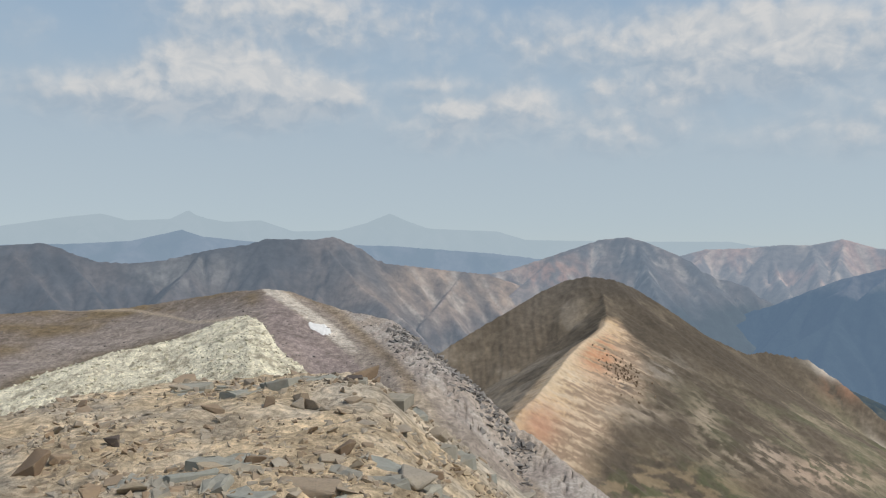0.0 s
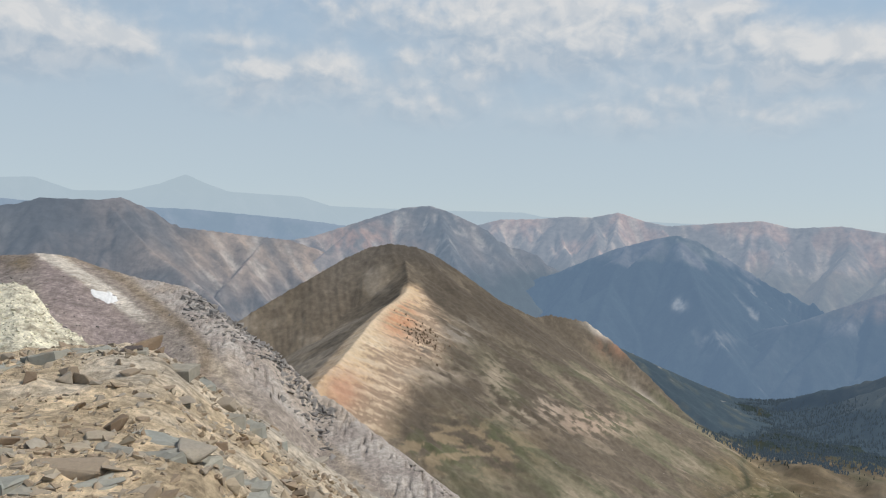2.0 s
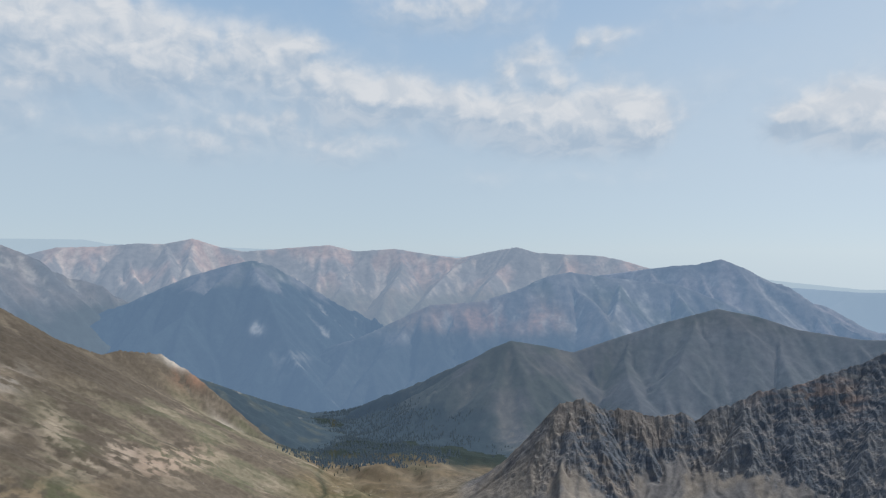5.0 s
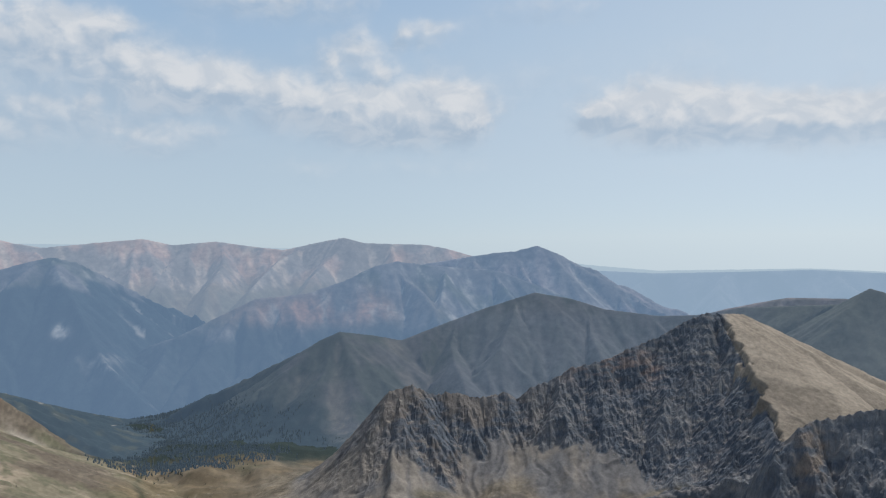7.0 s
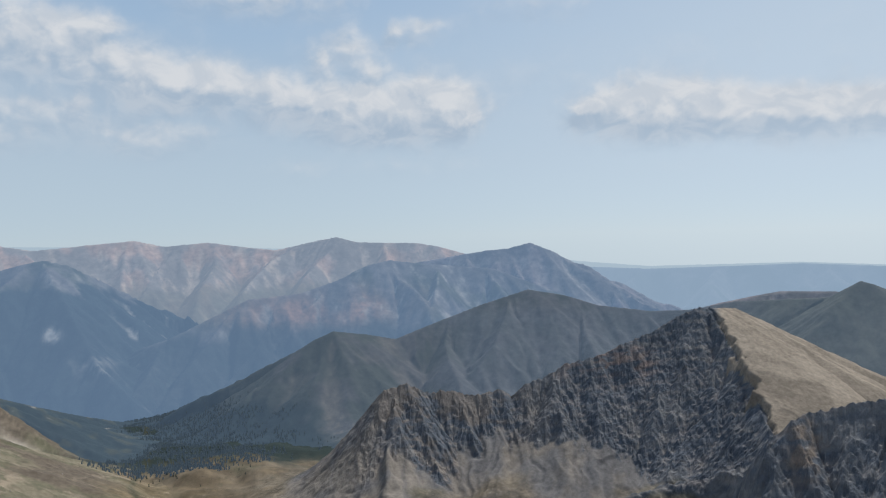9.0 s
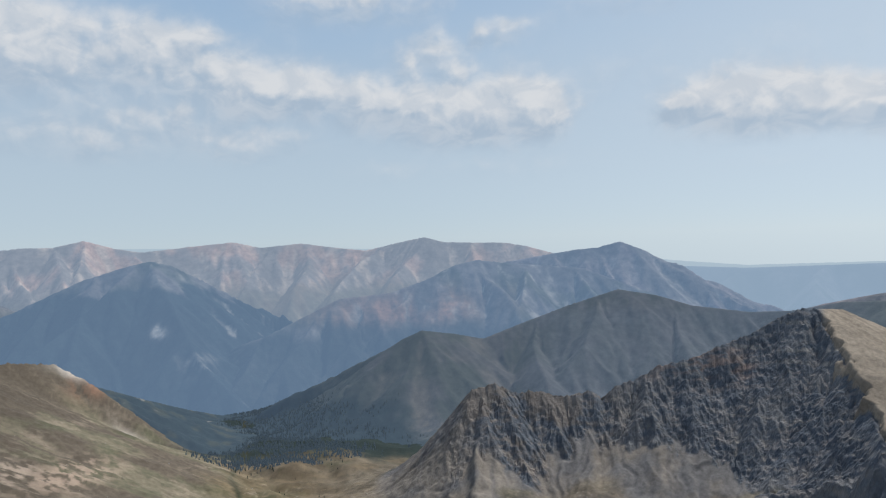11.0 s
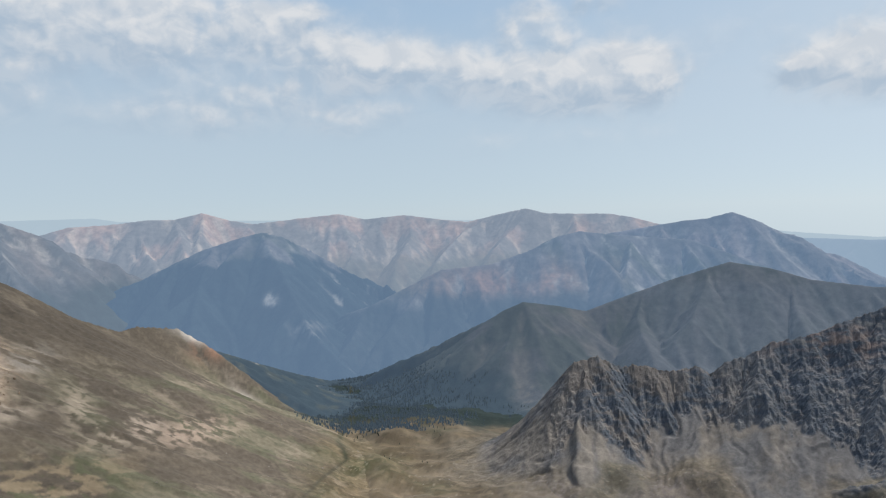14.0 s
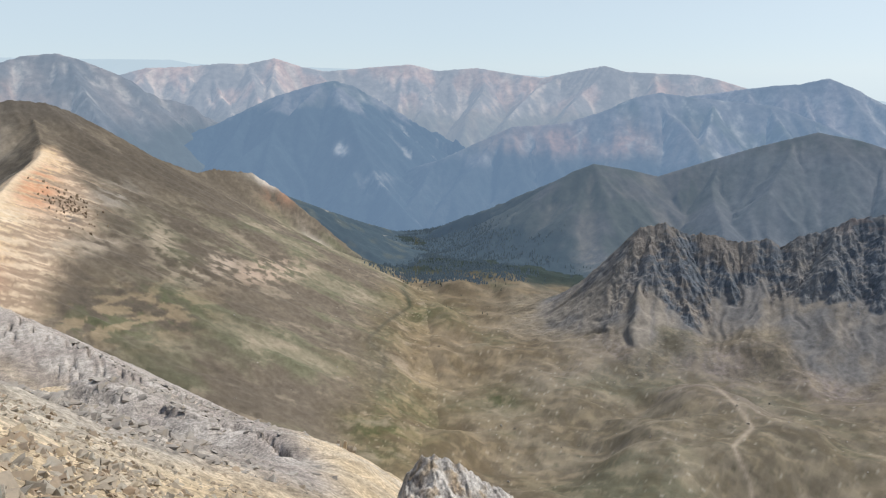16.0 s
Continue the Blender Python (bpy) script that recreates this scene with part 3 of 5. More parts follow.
    c = blend(c, (0.30, 0.27, 0.23), np.clip(spot(A, E, 17.0, -9.0, 1.6, 0.9), 0, 1) * step(sk + 0.4 * n2, 0.0, 0.4) * 0.7)
    c = turf_lobes(c, A, E, n, n2)
    c = blend(c, (0.43, 0.33, 0.25), np.clip(spot(A, E, 27.6, -15.3, 2.6, 0.9) * 1.5, 0, 1) * step(n2 + 0.6 * sk, 0.0, 0.3) * 0.75)
    c = blend(c, (0.40, 0.32, 0.25), np.clip(spot(A, E, 24.2, -14.6, 1.0, 0.6) * 1.5, 0, 1) * step(n2, -0.1, 0.2) * 0.7)
    c = blend(c, (0.36, 0.30, 0.225), np.clip(spot(A, E, 19.8, -12.6, 0.9, 1.6) * 1.4, 0, 1) * step(n2 + 0.5 * n, -0.2, 0.3) * 0.55)
    c = blend(c, PALE, np.clip(np.exp(-(dc / 12) ** 2) * (spot(A, E, 27.6, -8.4, 1.2, 1.0) + 0.8 * spot(A, E, 31.5, -13.8, 1.6, 1.5)), 0, 0.9))
    c = blend(c, RUST, np.clip(spot(A, E, 29.0, -9.3, 1.2, 0.9) * (0.5 + sk), 0, 0.6))
    c = blend(c, GRASS * 0.85, step(A + 1.5 * n, 29.5, 31.5) * step(R, 1450, 1550) * 0.7)
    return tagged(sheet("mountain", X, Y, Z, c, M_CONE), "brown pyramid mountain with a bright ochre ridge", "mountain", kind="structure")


CRAG_CREST = survey([(52, 1030, -18.5), (55.2, 1060, -14.85), (57.1, 1080, -11.76), (58.9, 1090, -11.4), (60.6, 1100, -12.1), (62.4, 1110, -11.93), (64.2, 1110, -12.4), (66.4, 1120, -11.91),
                     (66.9, 1120, -12.64), (68.2, 1130, -11.58), (69.5, 1140, -11.15), (71.3, 1150, -10.08), (73.9, 1170, -9.42), (75.6, 1190, -8.55), (77.7, 1210, -7.68),
                     (79.8, 1230, -6.39), (81.4, 1240, -5.66), (82.6, 1260, -5.9)])
TAN_CREST = survey([(82.2, 1250, -5.74), (83.8, 1300, -5.72), (87.5, 1260, -7.85), (90.3, 1220, -9.66), (92.0, 1190, -11.25), (95, 1150, -14)])
NOSE = survey([(82, 1240, -6.0), (83.5, 1170, -8.6), (85, 1090, -11.5), (86, 1000, -14.5), (86.5, 900, -19)])
CLOSE_CREST = survey([(85, 770, -17.5), (87.4, 800, -13.52), (88.5, 820, -12.86), (90.3, 830, -12.33), (93.2, 840, -11.51), (98, 850, -10)])
CRAG_SPURS = fans(CRAG_CREST, 100, 62, 0.80, 12, 40)


ROCK_FOOT = ([50, 54.2, 55.9, 59, 62.5, 64.4, 67, 70, 74.5, 76.3, 80, 84], [-18, -17.1, -16.3, -17.6, -18.5, -17.5, -16.9, -17.2, -17.7, -18.9, -22, -26])


def crag_height(X, Y):
    """Cliffs broken by ledges and gullies, with smooth fans of scree below them. Also tells where scree lies."""
    lines = [(CRAG_CREST, 0.85, 0.80, 8), (NOSE, 0.8, 0.8, 6), (CLOSE_CREST, 0.8, 0.6, 16)] + [(f, 0.95, 0.95, 0) for f in CRAG_SPURS]
    Z, ch, d, sk = massif(X, Y, lines, gully=26, depth=0.6, seed=14, jag=3.0, rough=1.0)
    AA, RR = np.degrees(np.arctan2(X, Y)), np.hypot(X, Y)
    ca = np.degrees(np.arctan2(CRAG_CREST[:, 0], CRAG_CREST[:, 1]))
    rc = np.interp(AA, ca, np.hypot(CRAG_CREST[:, 0], CRAG_CREST[:, 1]))
    zc = np.interp(AA, ca, CRAG_CREST[:, 2])
    dc = rc - RR
    run = AA * 19 + 22 * fbm(X / 70, Y / 70, 3, 18)
    off = np.minimum(d / 22, 1)
    Z, ch = erode(X, Y, Z, 58.0, 7.5, 15, np.minimum(d / 26, 1) * step(AA, 53, 58.5), 5, 0.54, 1.8)
    Z = Z + off * 3.2 * (ridged(X / 12, Y / 12, 3, 27, 0.6) - 0.7)
    Z = Z - 220 * (1 - step(AA, 79, 86)) * (1 - step(RR, 890, 960))
    Z = Z + off * (9 * (ridged(X / 60 + 0.5 * fbm(X / 30, Y / 30, 2, 19), Y / 60, 3, 16, 0.45) - 0.74) + 1.2 * fbm(X / 8, Y / 8, 3, 20, 0.6)) + 2.0 * fbm(X / 13, Y / 13, 3, 24, 0.6) * np.exp(-d / 14)
    foot = np.tan(np.radians(np.interp(AA, *ROCK_FOOT)))
    rb = (0.85 * rc - (zc - EYE)) / (0.85 - foot)
    zb = EYE + rb * foot
    fan = zb - 0.50 * (rb - RR) + 20 * (ridged(run / 44, dc / 900, 2, 17) - 0.72) + 0.8 * ridged(run / 10, dc / 300, 3, 23)
    fan = np.where((dc < 35) | (AA > 84), -1e4, fan)
    tan, ch2, d2, sk2 = massif(X, Y, [(TAN_CREST, 0.50, 0.55, 0)], gully=40, depth=2.5, seed=29, rough=1.0)
    lim = np.interp(RR, [850, 1000, 1090, 1170, 1250, 1400], [88.0, 86.6, 85.2, 83.8, 82.4, 82.2])
    tan = tan - 2.0 * np.maximum(lim - AA + 0.5 * fbm(X / 30, Y / 30, 3, 31), 0) * np.radians(RR)
    H = np.maximum(Z, tan)
    loose = step(fan - H, -2, 1.5)
    H = np.maximum(H, fan)
    ground = floor_height(X, Y)
    H = ground + (H - ground) * step(AA, 44.0, 57.5) - 90 * (1 - step(AA, 43.2, 47))
    return settle(H, ground, 1.5 + 14 * step(AA, 45, 58)), ch, d, np.where(tan > Z, sk2, sk), loose, (tan > Z) & (tan > fan)


def build_crag():
    rs = np.concatenate([np.linspace(600, 735, 18), np.linspace(738, 880, 70), np.linspace(882, 1285, 270), np.linspace(1292, 1600, 40)])
    X, Y, A, R = spokes(43, 98, 0.105, rs)
    Z, ch, d, sk, loose, smooth = crag_height(X, Y)
    lay(X, Y, Z)
    above = Z - floor_height(X, Y)
    n, n2 = fbm(X / 60, Y / 60, 6, 71), fbm(X / 12, Z / 9 + Y / 30, 5, 75)
    E = np.degrees(np.arctan2(Z - EYE, R))
    st = slope_of(X, Y, Z)
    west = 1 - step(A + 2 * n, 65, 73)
    # Rock tones are bluer and lifted, with haze put into the colour.
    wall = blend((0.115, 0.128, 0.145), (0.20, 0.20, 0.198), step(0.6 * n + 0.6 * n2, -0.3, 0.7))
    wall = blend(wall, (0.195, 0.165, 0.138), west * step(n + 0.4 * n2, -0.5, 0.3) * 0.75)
    shelf = blend((0.215, 0.20, 0.19), (0.25, 0.215, 0.18), west)
    c = blend(wall, shelf, step(-ch + 0.45 * n2 + 0.6 * (0.9 - st), 0.15, 0.8) * 0.85)
    c = blend(c, PALE * 0.62, step(fbm(X / 20, Z / 16, 4, 77), 0.45, 0.8) * 0.45)
    c = blend(c, (0.25, 0.175, 0.14), np.clip(spot(A, E, 75, -9.9, 3.5, 1.3) * (0.4 + n + n2), 0, 0.6))
    c = blend(c, (0.27, 0.205, 0.15), np.clip(spot(A, E, 88.2, -15.0, 1.2, 2.5) * (0.5 + n2), 0, 0.7))
    # The scree's greys are cooled for haze as well.
    fan = blend((0.175, 0.168, 0.162), (0.235, 0.208, 0.175), step(n + 0.03 * (64 - A), -0.4, 0.5))
    fan = blend(fan, (0.135, 0.128, 0.125), step(fbm(A * 1.1 + 0.4 * n, R / 150, 3, 79), 0.05, 0.6) * 0.6)
    fan = blend(fan, FOREST * 1.6, (1 - step(A + 2 * n, 48, 52)) * step(R + 60 * n, 1080, 1180))
    c = blend(c, fan, np.maximum(loose, 1 - step(A + 1.5 * n, 54.5, 58.5)))
    c = blend(c, blend(TAN * 0.92, TAN * 0.70, step(sk, -0.3, 0.4)), smooth * step(A, 82.2, 83))
    c = blend(c, floor_cover(X, Y, A, E, R), (1 - step(above, 3, 14)) * 0.9)
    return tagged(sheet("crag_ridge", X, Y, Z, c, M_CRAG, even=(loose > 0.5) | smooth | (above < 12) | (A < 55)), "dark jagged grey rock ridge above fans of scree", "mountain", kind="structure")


GREEN_CREST = survey([(39, 2050, -14.3), (41, 2050, -13.46), (45, 1950, -11.43), (49.3, 1850, -9.22), (51.9, 1800, -7.64), (53.2, 1800, -7.1), (55.9, 1850, -7.47), (58.1, 1900, -7.9),
                      (60.8, 1950, -6.88), (64.8, 2000, -5.43), (68.6, 2050, -4.26), (71.4, 2050, -4.74), (74.0, 2050, -5.54), (77.8, 2050, -5.98), (80.6, 2050, -5.88),
                      (83.8, 2000, -5.22), (86.8, 1950, -5.07), (90.4, 1900, -4.82), (91.1, 1880, -4.22), (91.9, 1870, -3.71), (92.6, 1860, -3.93), (93.3, 1850, -4.57), (98, 1800, -5)])
GREEN_SPURS = fans(GREEN_CREST, 210, 420, 0.42, 33, 30)


def green_height(X, Y):
    lines = [(GREEN_CREST, 0.60, 0.5, 4)] + [(f, 0.7, 0.7, 0) for f in GREEN_SPURS]
    Z, ch, d, sk = massif(X, Y, lines, gully=75, depth=1.5, seed=24, jag=0.8, rough=1.2)
    Z, ch = erode(X, Y, Z, 170.0, 13.0, 25, np.minimum(d / 80, 1), 5, 0.45)
    return settle(Z, floor_height(X, Y), 30), ch, d, sk


def build_green():
    rs = np.linspace(1150, 2700, 300)
    X, Y, A, R = spokes(34, 100, 0.14, rs)
    Z, ch, d, sk = green_height(X, Y)
    lay(X, Y, Z)
    E = np.degrees(np.arctan2(Z - EYE, R))
    n, n2 = fbm(X / 130, Y / 130, 6, 81), fbm(X / 30, Y / 30, 5, 85)
    c = blend((0.078, 0.08, 0.062), ROCK * 0.6, step(n + 0.6 * sk, -0.3, 0.6))
    c = blend(c, ROCK * 0.95, step(-ch + 0.3 * n2, 0.2, 0.6) * step(A + 2 * n, 58, 64) * 0.7)
    c = blend(c, TAN * 0.6, step(-ch + 0.4 * n, 0.3, 0.7) * (1 - step(A, 58, 64)) * 0.6)
    c = blend(c, DARK, step(A + n, 60, 64) * step(-E, 5.2, 6.5) * 0.6)
    c = blend(c, FOREST * 1.1, step(-E + 1.5 * n - 0.12 * np.maximum(A - 45, 0), 10.5, 12.0) * (1 - step(A + 2 * n, 49, 53)))
    c = blend(c, TAN * 0.75, step(n2 + 0.2, 0.2, 0.6) * spot(A, E, 53, -14.2, 3, 0.8) * 0.7)
    c = blend(c, FOREST * 1.2, step(-E + 1.2 * n, 12.2, 13.2) * (1 - step(A + 2 * n, 50, 54)))
    c = blend(c, (0.12, 0.115, 0.08), step(A, 82, 86) * 0.8)
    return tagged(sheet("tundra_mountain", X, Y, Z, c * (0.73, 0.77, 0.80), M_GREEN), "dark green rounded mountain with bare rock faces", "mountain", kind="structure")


def far_range(name, label, mat, crest, near, far, a0, a1, r0, r1, seed, gully, depth, spacing, length, fall, colours, slopes=(0.80, 0.5), rows=200, da=0.16, extra=()):
    X, Y, A, R = spokes(a0, a1, da, np.linspace(r0, r1, rows))
    line = survey(crest)
    lines = [(line, *slopes, depth * 0.4)] + [(f, 0.95, 0.95, 0) for f in fans(line, spacing, length, fall, seed, 32)] + list(extra)
    Z, ch, d, sk = massif(X, Y, lines, gully=gully, depth=depth * 0.3, seed=seed, jag=depth * 0.12, rough=depth * 0.12)
    Z, ch = erode(X, Y, Z, gully * 2.6, gully * 0.36, seed, np.minimum(d / (gully * 1.3), 1), 4)
    Z = Z - 500 * (1 - step(A, a0, a0 + 2.5) * (1 - step(A, a1 - 2.5, a1)))
    sk = 0.45 * sk - 0.9 * ch
    E = np.degrees(np.arctan2(Z - EYE, R))
    c = colours(X, Y, A, E, ch, d, sk)
    return tagged(sheet(name, X, Y, Z, c, mat), label, "mountain", kind="structure")


def cover_mid(X, Y, A, E, ch, d, sk):
    n, n2 = fbm(X / 160, Y / 160, 6, 91), fbm(X / 45, Y / 45, 5, 95)
    c = blend(ROCK * 0.8, GRASS * 0.7, step(n + 0.4 * sk, -0.3, 0.5))
    c = blend(c, PALE * 0.8, step(sk, 0.2, 0.9) * (1 - step(-E, 2.5, 4)) * 0.5)
    c = blend(c, FOREST, step(-E + 0.9 * n + 0.5 * sk, 2.8, 3.6))
    c = blend(c, PALE * 0.7, step(sk + 0.3 * n2, 0.55, 0.8) * step(A, 37, 39) * 0.8)
    c = blend(c, PALE * 1.2, np.clip(spot(A, E, 33.6, -6.2, 0.42, 0.38) * 2.0 * (0.8 + n2), 0, 1))
    return blend(c, PALE * 0.7, np.clip(spot(A, E, 36, -8.6, 1.2, 0.8) * (0.3 + n2), 0, 0.5))


def cover_spur(X, Y, A, E, ch, d, sk):
    n, n2 = fbm(X / 160, Y / 160, 6, 191), fbm(X / 45, Y / 45, 5, 195)
    c = blend(ROCK * 0.75, GRASS * 0.7, step(n + 0.3 * sk, -0.3, 0.5))
    c = blend(c, RUST * 1.25, np.clip(spot(A, E, 52, -5.5, 6, 1.6) * (0.6 + n + 0.5 * sk), 0, 0.85))
    c = blend(c, PALE, step(sk + 0.3 * n2, 0.3, 0.9) * 0.55)
    return blend(c, FOREST, step(-E + 0.9 * n + 0.5 * sk, 6.2, 7.6) * 0.9)


def cover_red(X, Y, A, E, ch, d, sk):
    n, n2 = fbm(X / 220, Y / 220, 5, 101), fbm(X / 50, Y / 50, 4, 105)
    c = blend(ROCK * 0.9, MAUVE * 1.1, step(n + 0.3 * sk, -0.2, 0.4))
    c = blend(c, (0.46, 0.27, 0.19), step(n + 0.5 * sk, 0.0, 0.6) * 0.85)
    c = blend(c, PALE * (1.15, 1.0, 0.9), step(sk + 0.25 * n2, 0.2, 0.8) * 0.7)
    return blend(c, GRASS * 0.7, step(-E + 0.8 * n, 2.6, 4.0) * 0.8)


def cover_point(X, Y, A, E, ch, d, sk):
    n, n2 = fbm(X / 220, Y / 220, 5, 201), fbm(X / 50, Y / 50, 4, 205)
    c = blend(ROCK * 0.8, MAUVE, step(n + 0.5 * sk, -0.3, 0.5))
    return blend(c, PALE * 0.95, step(sk + 0.2 * n2, 0.25, 0.9) * 0.45)


def cover_west(X, Y, A, E, ch, d, sk):
    n, n2 = fbm(X / 170, Y / 170, 5, 111), fbm(X / 45, Y / 45, 4, 115)
    c = blend(DARK * 0.62, (0.185, 0.15, 0.13), step(0.6 * n + 0.5 * sk, -0.3, 0.6))
    c = blend(c, TAN * (1.05, 0.95, 0.9), np.clip(spot(A, E, 1.0, -3.0, 8.0, 2.4) * (0.8 + 0.7 * n), 0, 0.9))
    c = blend(c, PALE, step(sk + 0.2 * n2, 0.25, 0.8) * 0.6 * step(A, -8, -1))
    c = blend(c, PALE, np.clip(spot(A, E, -19.5, -1.6, 3.5, 1.1) * (0.3 + sk), 0, 0.5))
    c = blend(c, RUST * 1.25, np.clip(spot(A, E, 8.5, -1.8, 3, 1.2) * (0.5 + n2), 0, 0.7))
    c = blend(c, FOREST * 1.2, step(-E + n, 3.6, 5.0) * step(A, 14, 19))
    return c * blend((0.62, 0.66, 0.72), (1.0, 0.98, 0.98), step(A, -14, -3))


def cover_blue(X, Y, A, E, ch, d, sk):
    n = fbm(X / 200, Y / 200, 5, 121)
    return blend(ROCK * 0.9, GRASS * 0.7, step(n, -0.3, 0.4))


def build_spur():
    X, Y, A, R = spokes(20, 46, 0.13, np.linspace(1180, 2300, 250))
    line = survey([(24, 1560, -8.2), (27, 1600, -8.4), (29, 1720, -9.5), (32, 1850, -10.7), (36, 1950, -12.2), (39, 2000, -13.2), (42, 2040, -14.2)])
    Z, ch, d, sk = massif(X, Y, [(line, 0.55, 0.55, 0)] + [(f, 0.7, 0.7, 0) for f in fans(line, 90, 180, 0.5, 63, 25)], gully=34, depth=1.5, seed=64, jag=1.0, rough=1.5)
    Z, ch = erode(X, Y, Z, 90.0, 10.0, 65, np.minimum(d / 40, 1))
    Z = settle(Z, floor_height(X, Y), 20)
    n = fbm(X / 60, Y / 60, 5, 66)
    c = blend(FOREST * 1.1, GRASS * 0.55, step(n + 0.6 * sk, 0.1, 0.7))
    c = blend(c, PALE * 0.7, step(sk + 0.3 * n, 0.55, 0.85) * 0.7)
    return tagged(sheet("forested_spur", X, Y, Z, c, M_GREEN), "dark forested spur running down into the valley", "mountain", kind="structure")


build_ground()
build_cone()
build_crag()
build_green()
build_spur()
far_range("blue_forested_peak", "hazy blue forested peak across the valley", M_MID,
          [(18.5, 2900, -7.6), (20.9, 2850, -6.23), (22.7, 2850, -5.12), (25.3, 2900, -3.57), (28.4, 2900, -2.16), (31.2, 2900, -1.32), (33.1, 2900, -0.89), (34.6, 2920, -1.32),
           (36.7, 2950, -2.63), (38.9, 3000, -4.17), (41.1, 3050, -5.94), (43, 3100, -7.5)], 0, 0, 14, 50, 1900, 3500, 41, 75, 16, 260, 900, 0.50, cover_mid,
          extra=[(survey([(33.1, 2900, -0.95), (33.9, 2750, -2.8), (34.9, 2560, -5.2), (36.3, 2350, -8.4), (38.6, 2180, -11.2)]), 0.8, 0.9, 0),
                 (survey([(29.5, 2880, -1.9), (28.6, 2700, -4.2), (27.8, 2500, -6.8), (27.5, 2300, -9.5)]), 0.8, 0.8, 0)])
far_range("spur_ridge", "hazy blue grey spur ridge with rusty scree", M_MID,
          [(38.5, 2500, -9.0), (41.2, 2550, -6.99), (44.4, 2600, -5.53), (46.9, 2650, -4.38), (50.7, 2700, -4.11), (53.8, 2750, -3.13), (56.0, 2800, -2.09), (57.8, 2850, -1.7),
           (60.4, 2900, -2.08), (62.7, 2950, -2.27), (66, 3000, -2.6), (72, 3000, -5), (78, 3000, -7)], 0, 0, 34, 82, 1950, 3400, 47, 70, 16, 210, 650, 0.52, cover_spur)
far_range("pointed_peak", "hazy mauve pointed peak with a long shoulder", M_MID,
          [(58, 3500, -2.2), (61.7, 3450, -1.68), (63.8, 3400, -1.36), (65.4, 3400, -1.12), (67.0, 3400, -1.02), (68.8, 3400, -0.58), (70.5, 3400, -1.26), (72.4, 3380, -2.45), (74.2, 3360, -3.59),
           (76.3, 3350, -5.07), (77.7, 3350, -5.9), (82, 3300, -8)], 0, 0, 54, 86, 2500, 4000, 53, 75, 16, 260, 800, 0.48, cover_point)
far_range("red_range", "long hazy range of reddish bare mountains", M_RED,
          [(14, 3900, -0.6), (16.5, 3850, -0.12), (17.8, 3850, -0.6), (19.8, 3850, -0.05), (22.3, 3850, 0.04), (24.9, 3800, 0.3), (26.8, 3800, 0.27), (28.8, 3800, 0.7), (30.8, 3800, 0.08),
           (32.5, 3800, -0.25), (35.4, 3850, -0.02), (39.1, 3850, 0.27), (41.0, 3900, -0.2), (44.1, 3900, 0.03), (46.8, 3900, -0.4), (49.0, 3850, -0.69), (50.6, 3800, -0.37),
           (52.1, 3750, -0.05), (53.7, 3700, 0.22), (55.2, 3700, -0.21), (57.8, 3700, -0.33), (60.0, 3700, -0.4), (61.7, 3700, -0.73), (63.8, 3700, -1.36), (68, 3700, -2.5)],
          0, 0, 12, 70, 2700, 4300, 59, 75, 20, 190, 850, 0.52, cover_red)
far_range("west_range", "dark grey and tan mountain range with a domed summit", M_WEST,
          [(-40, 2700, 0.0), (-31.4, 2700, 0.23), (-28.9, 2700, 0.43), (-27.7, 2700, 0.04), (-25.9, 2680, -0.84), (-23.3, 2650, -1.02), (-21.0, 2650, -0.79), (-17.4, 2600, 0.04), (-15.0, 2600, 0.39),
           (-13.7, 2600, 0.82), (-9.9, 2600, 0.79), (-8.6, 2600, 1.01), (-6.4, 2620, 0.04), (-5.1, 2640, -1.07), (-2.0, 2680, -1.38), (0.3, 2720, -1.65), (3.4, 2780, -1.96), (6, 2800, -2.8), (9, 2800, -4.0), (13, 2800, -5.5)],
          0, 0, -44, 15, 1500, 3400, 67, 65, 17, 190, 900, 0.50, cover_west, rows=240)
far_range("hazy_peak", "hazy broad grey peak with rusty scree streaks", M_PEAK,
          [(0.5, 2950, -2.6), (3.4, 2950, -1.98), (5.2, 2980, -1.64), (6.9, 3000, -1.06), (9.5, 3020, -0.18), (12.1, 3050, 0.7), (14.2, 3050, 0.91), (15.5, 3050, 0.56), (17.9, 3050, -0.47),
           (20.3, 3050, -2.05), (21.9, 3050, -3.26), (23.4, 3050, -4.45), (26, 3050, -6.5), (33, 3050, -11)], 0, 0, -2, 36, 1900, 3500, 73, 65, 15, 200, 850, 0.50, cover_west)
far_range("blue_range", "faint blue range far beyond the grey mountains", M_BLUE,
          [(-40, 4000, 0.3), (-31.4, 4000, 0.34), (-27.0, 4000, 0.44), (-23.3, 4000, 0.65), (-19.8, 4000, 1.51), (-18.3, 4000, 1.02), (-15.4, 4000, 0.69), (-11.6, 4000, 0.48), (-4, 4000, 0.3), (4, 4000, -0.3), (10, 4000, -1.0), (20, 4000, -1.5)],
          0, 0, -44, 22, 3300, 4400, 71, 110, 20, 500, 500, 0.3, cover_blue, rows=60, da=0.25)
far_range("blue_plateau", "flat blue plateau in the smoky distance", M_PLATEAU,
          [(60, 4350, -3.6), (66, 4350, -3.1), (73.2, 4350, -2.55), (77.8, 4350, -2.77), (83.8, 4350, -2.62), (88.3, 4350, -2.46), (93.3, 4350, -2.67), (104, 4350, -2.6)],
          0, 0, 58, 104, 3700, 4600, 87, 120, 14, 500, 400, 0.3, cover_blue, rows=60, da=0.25)
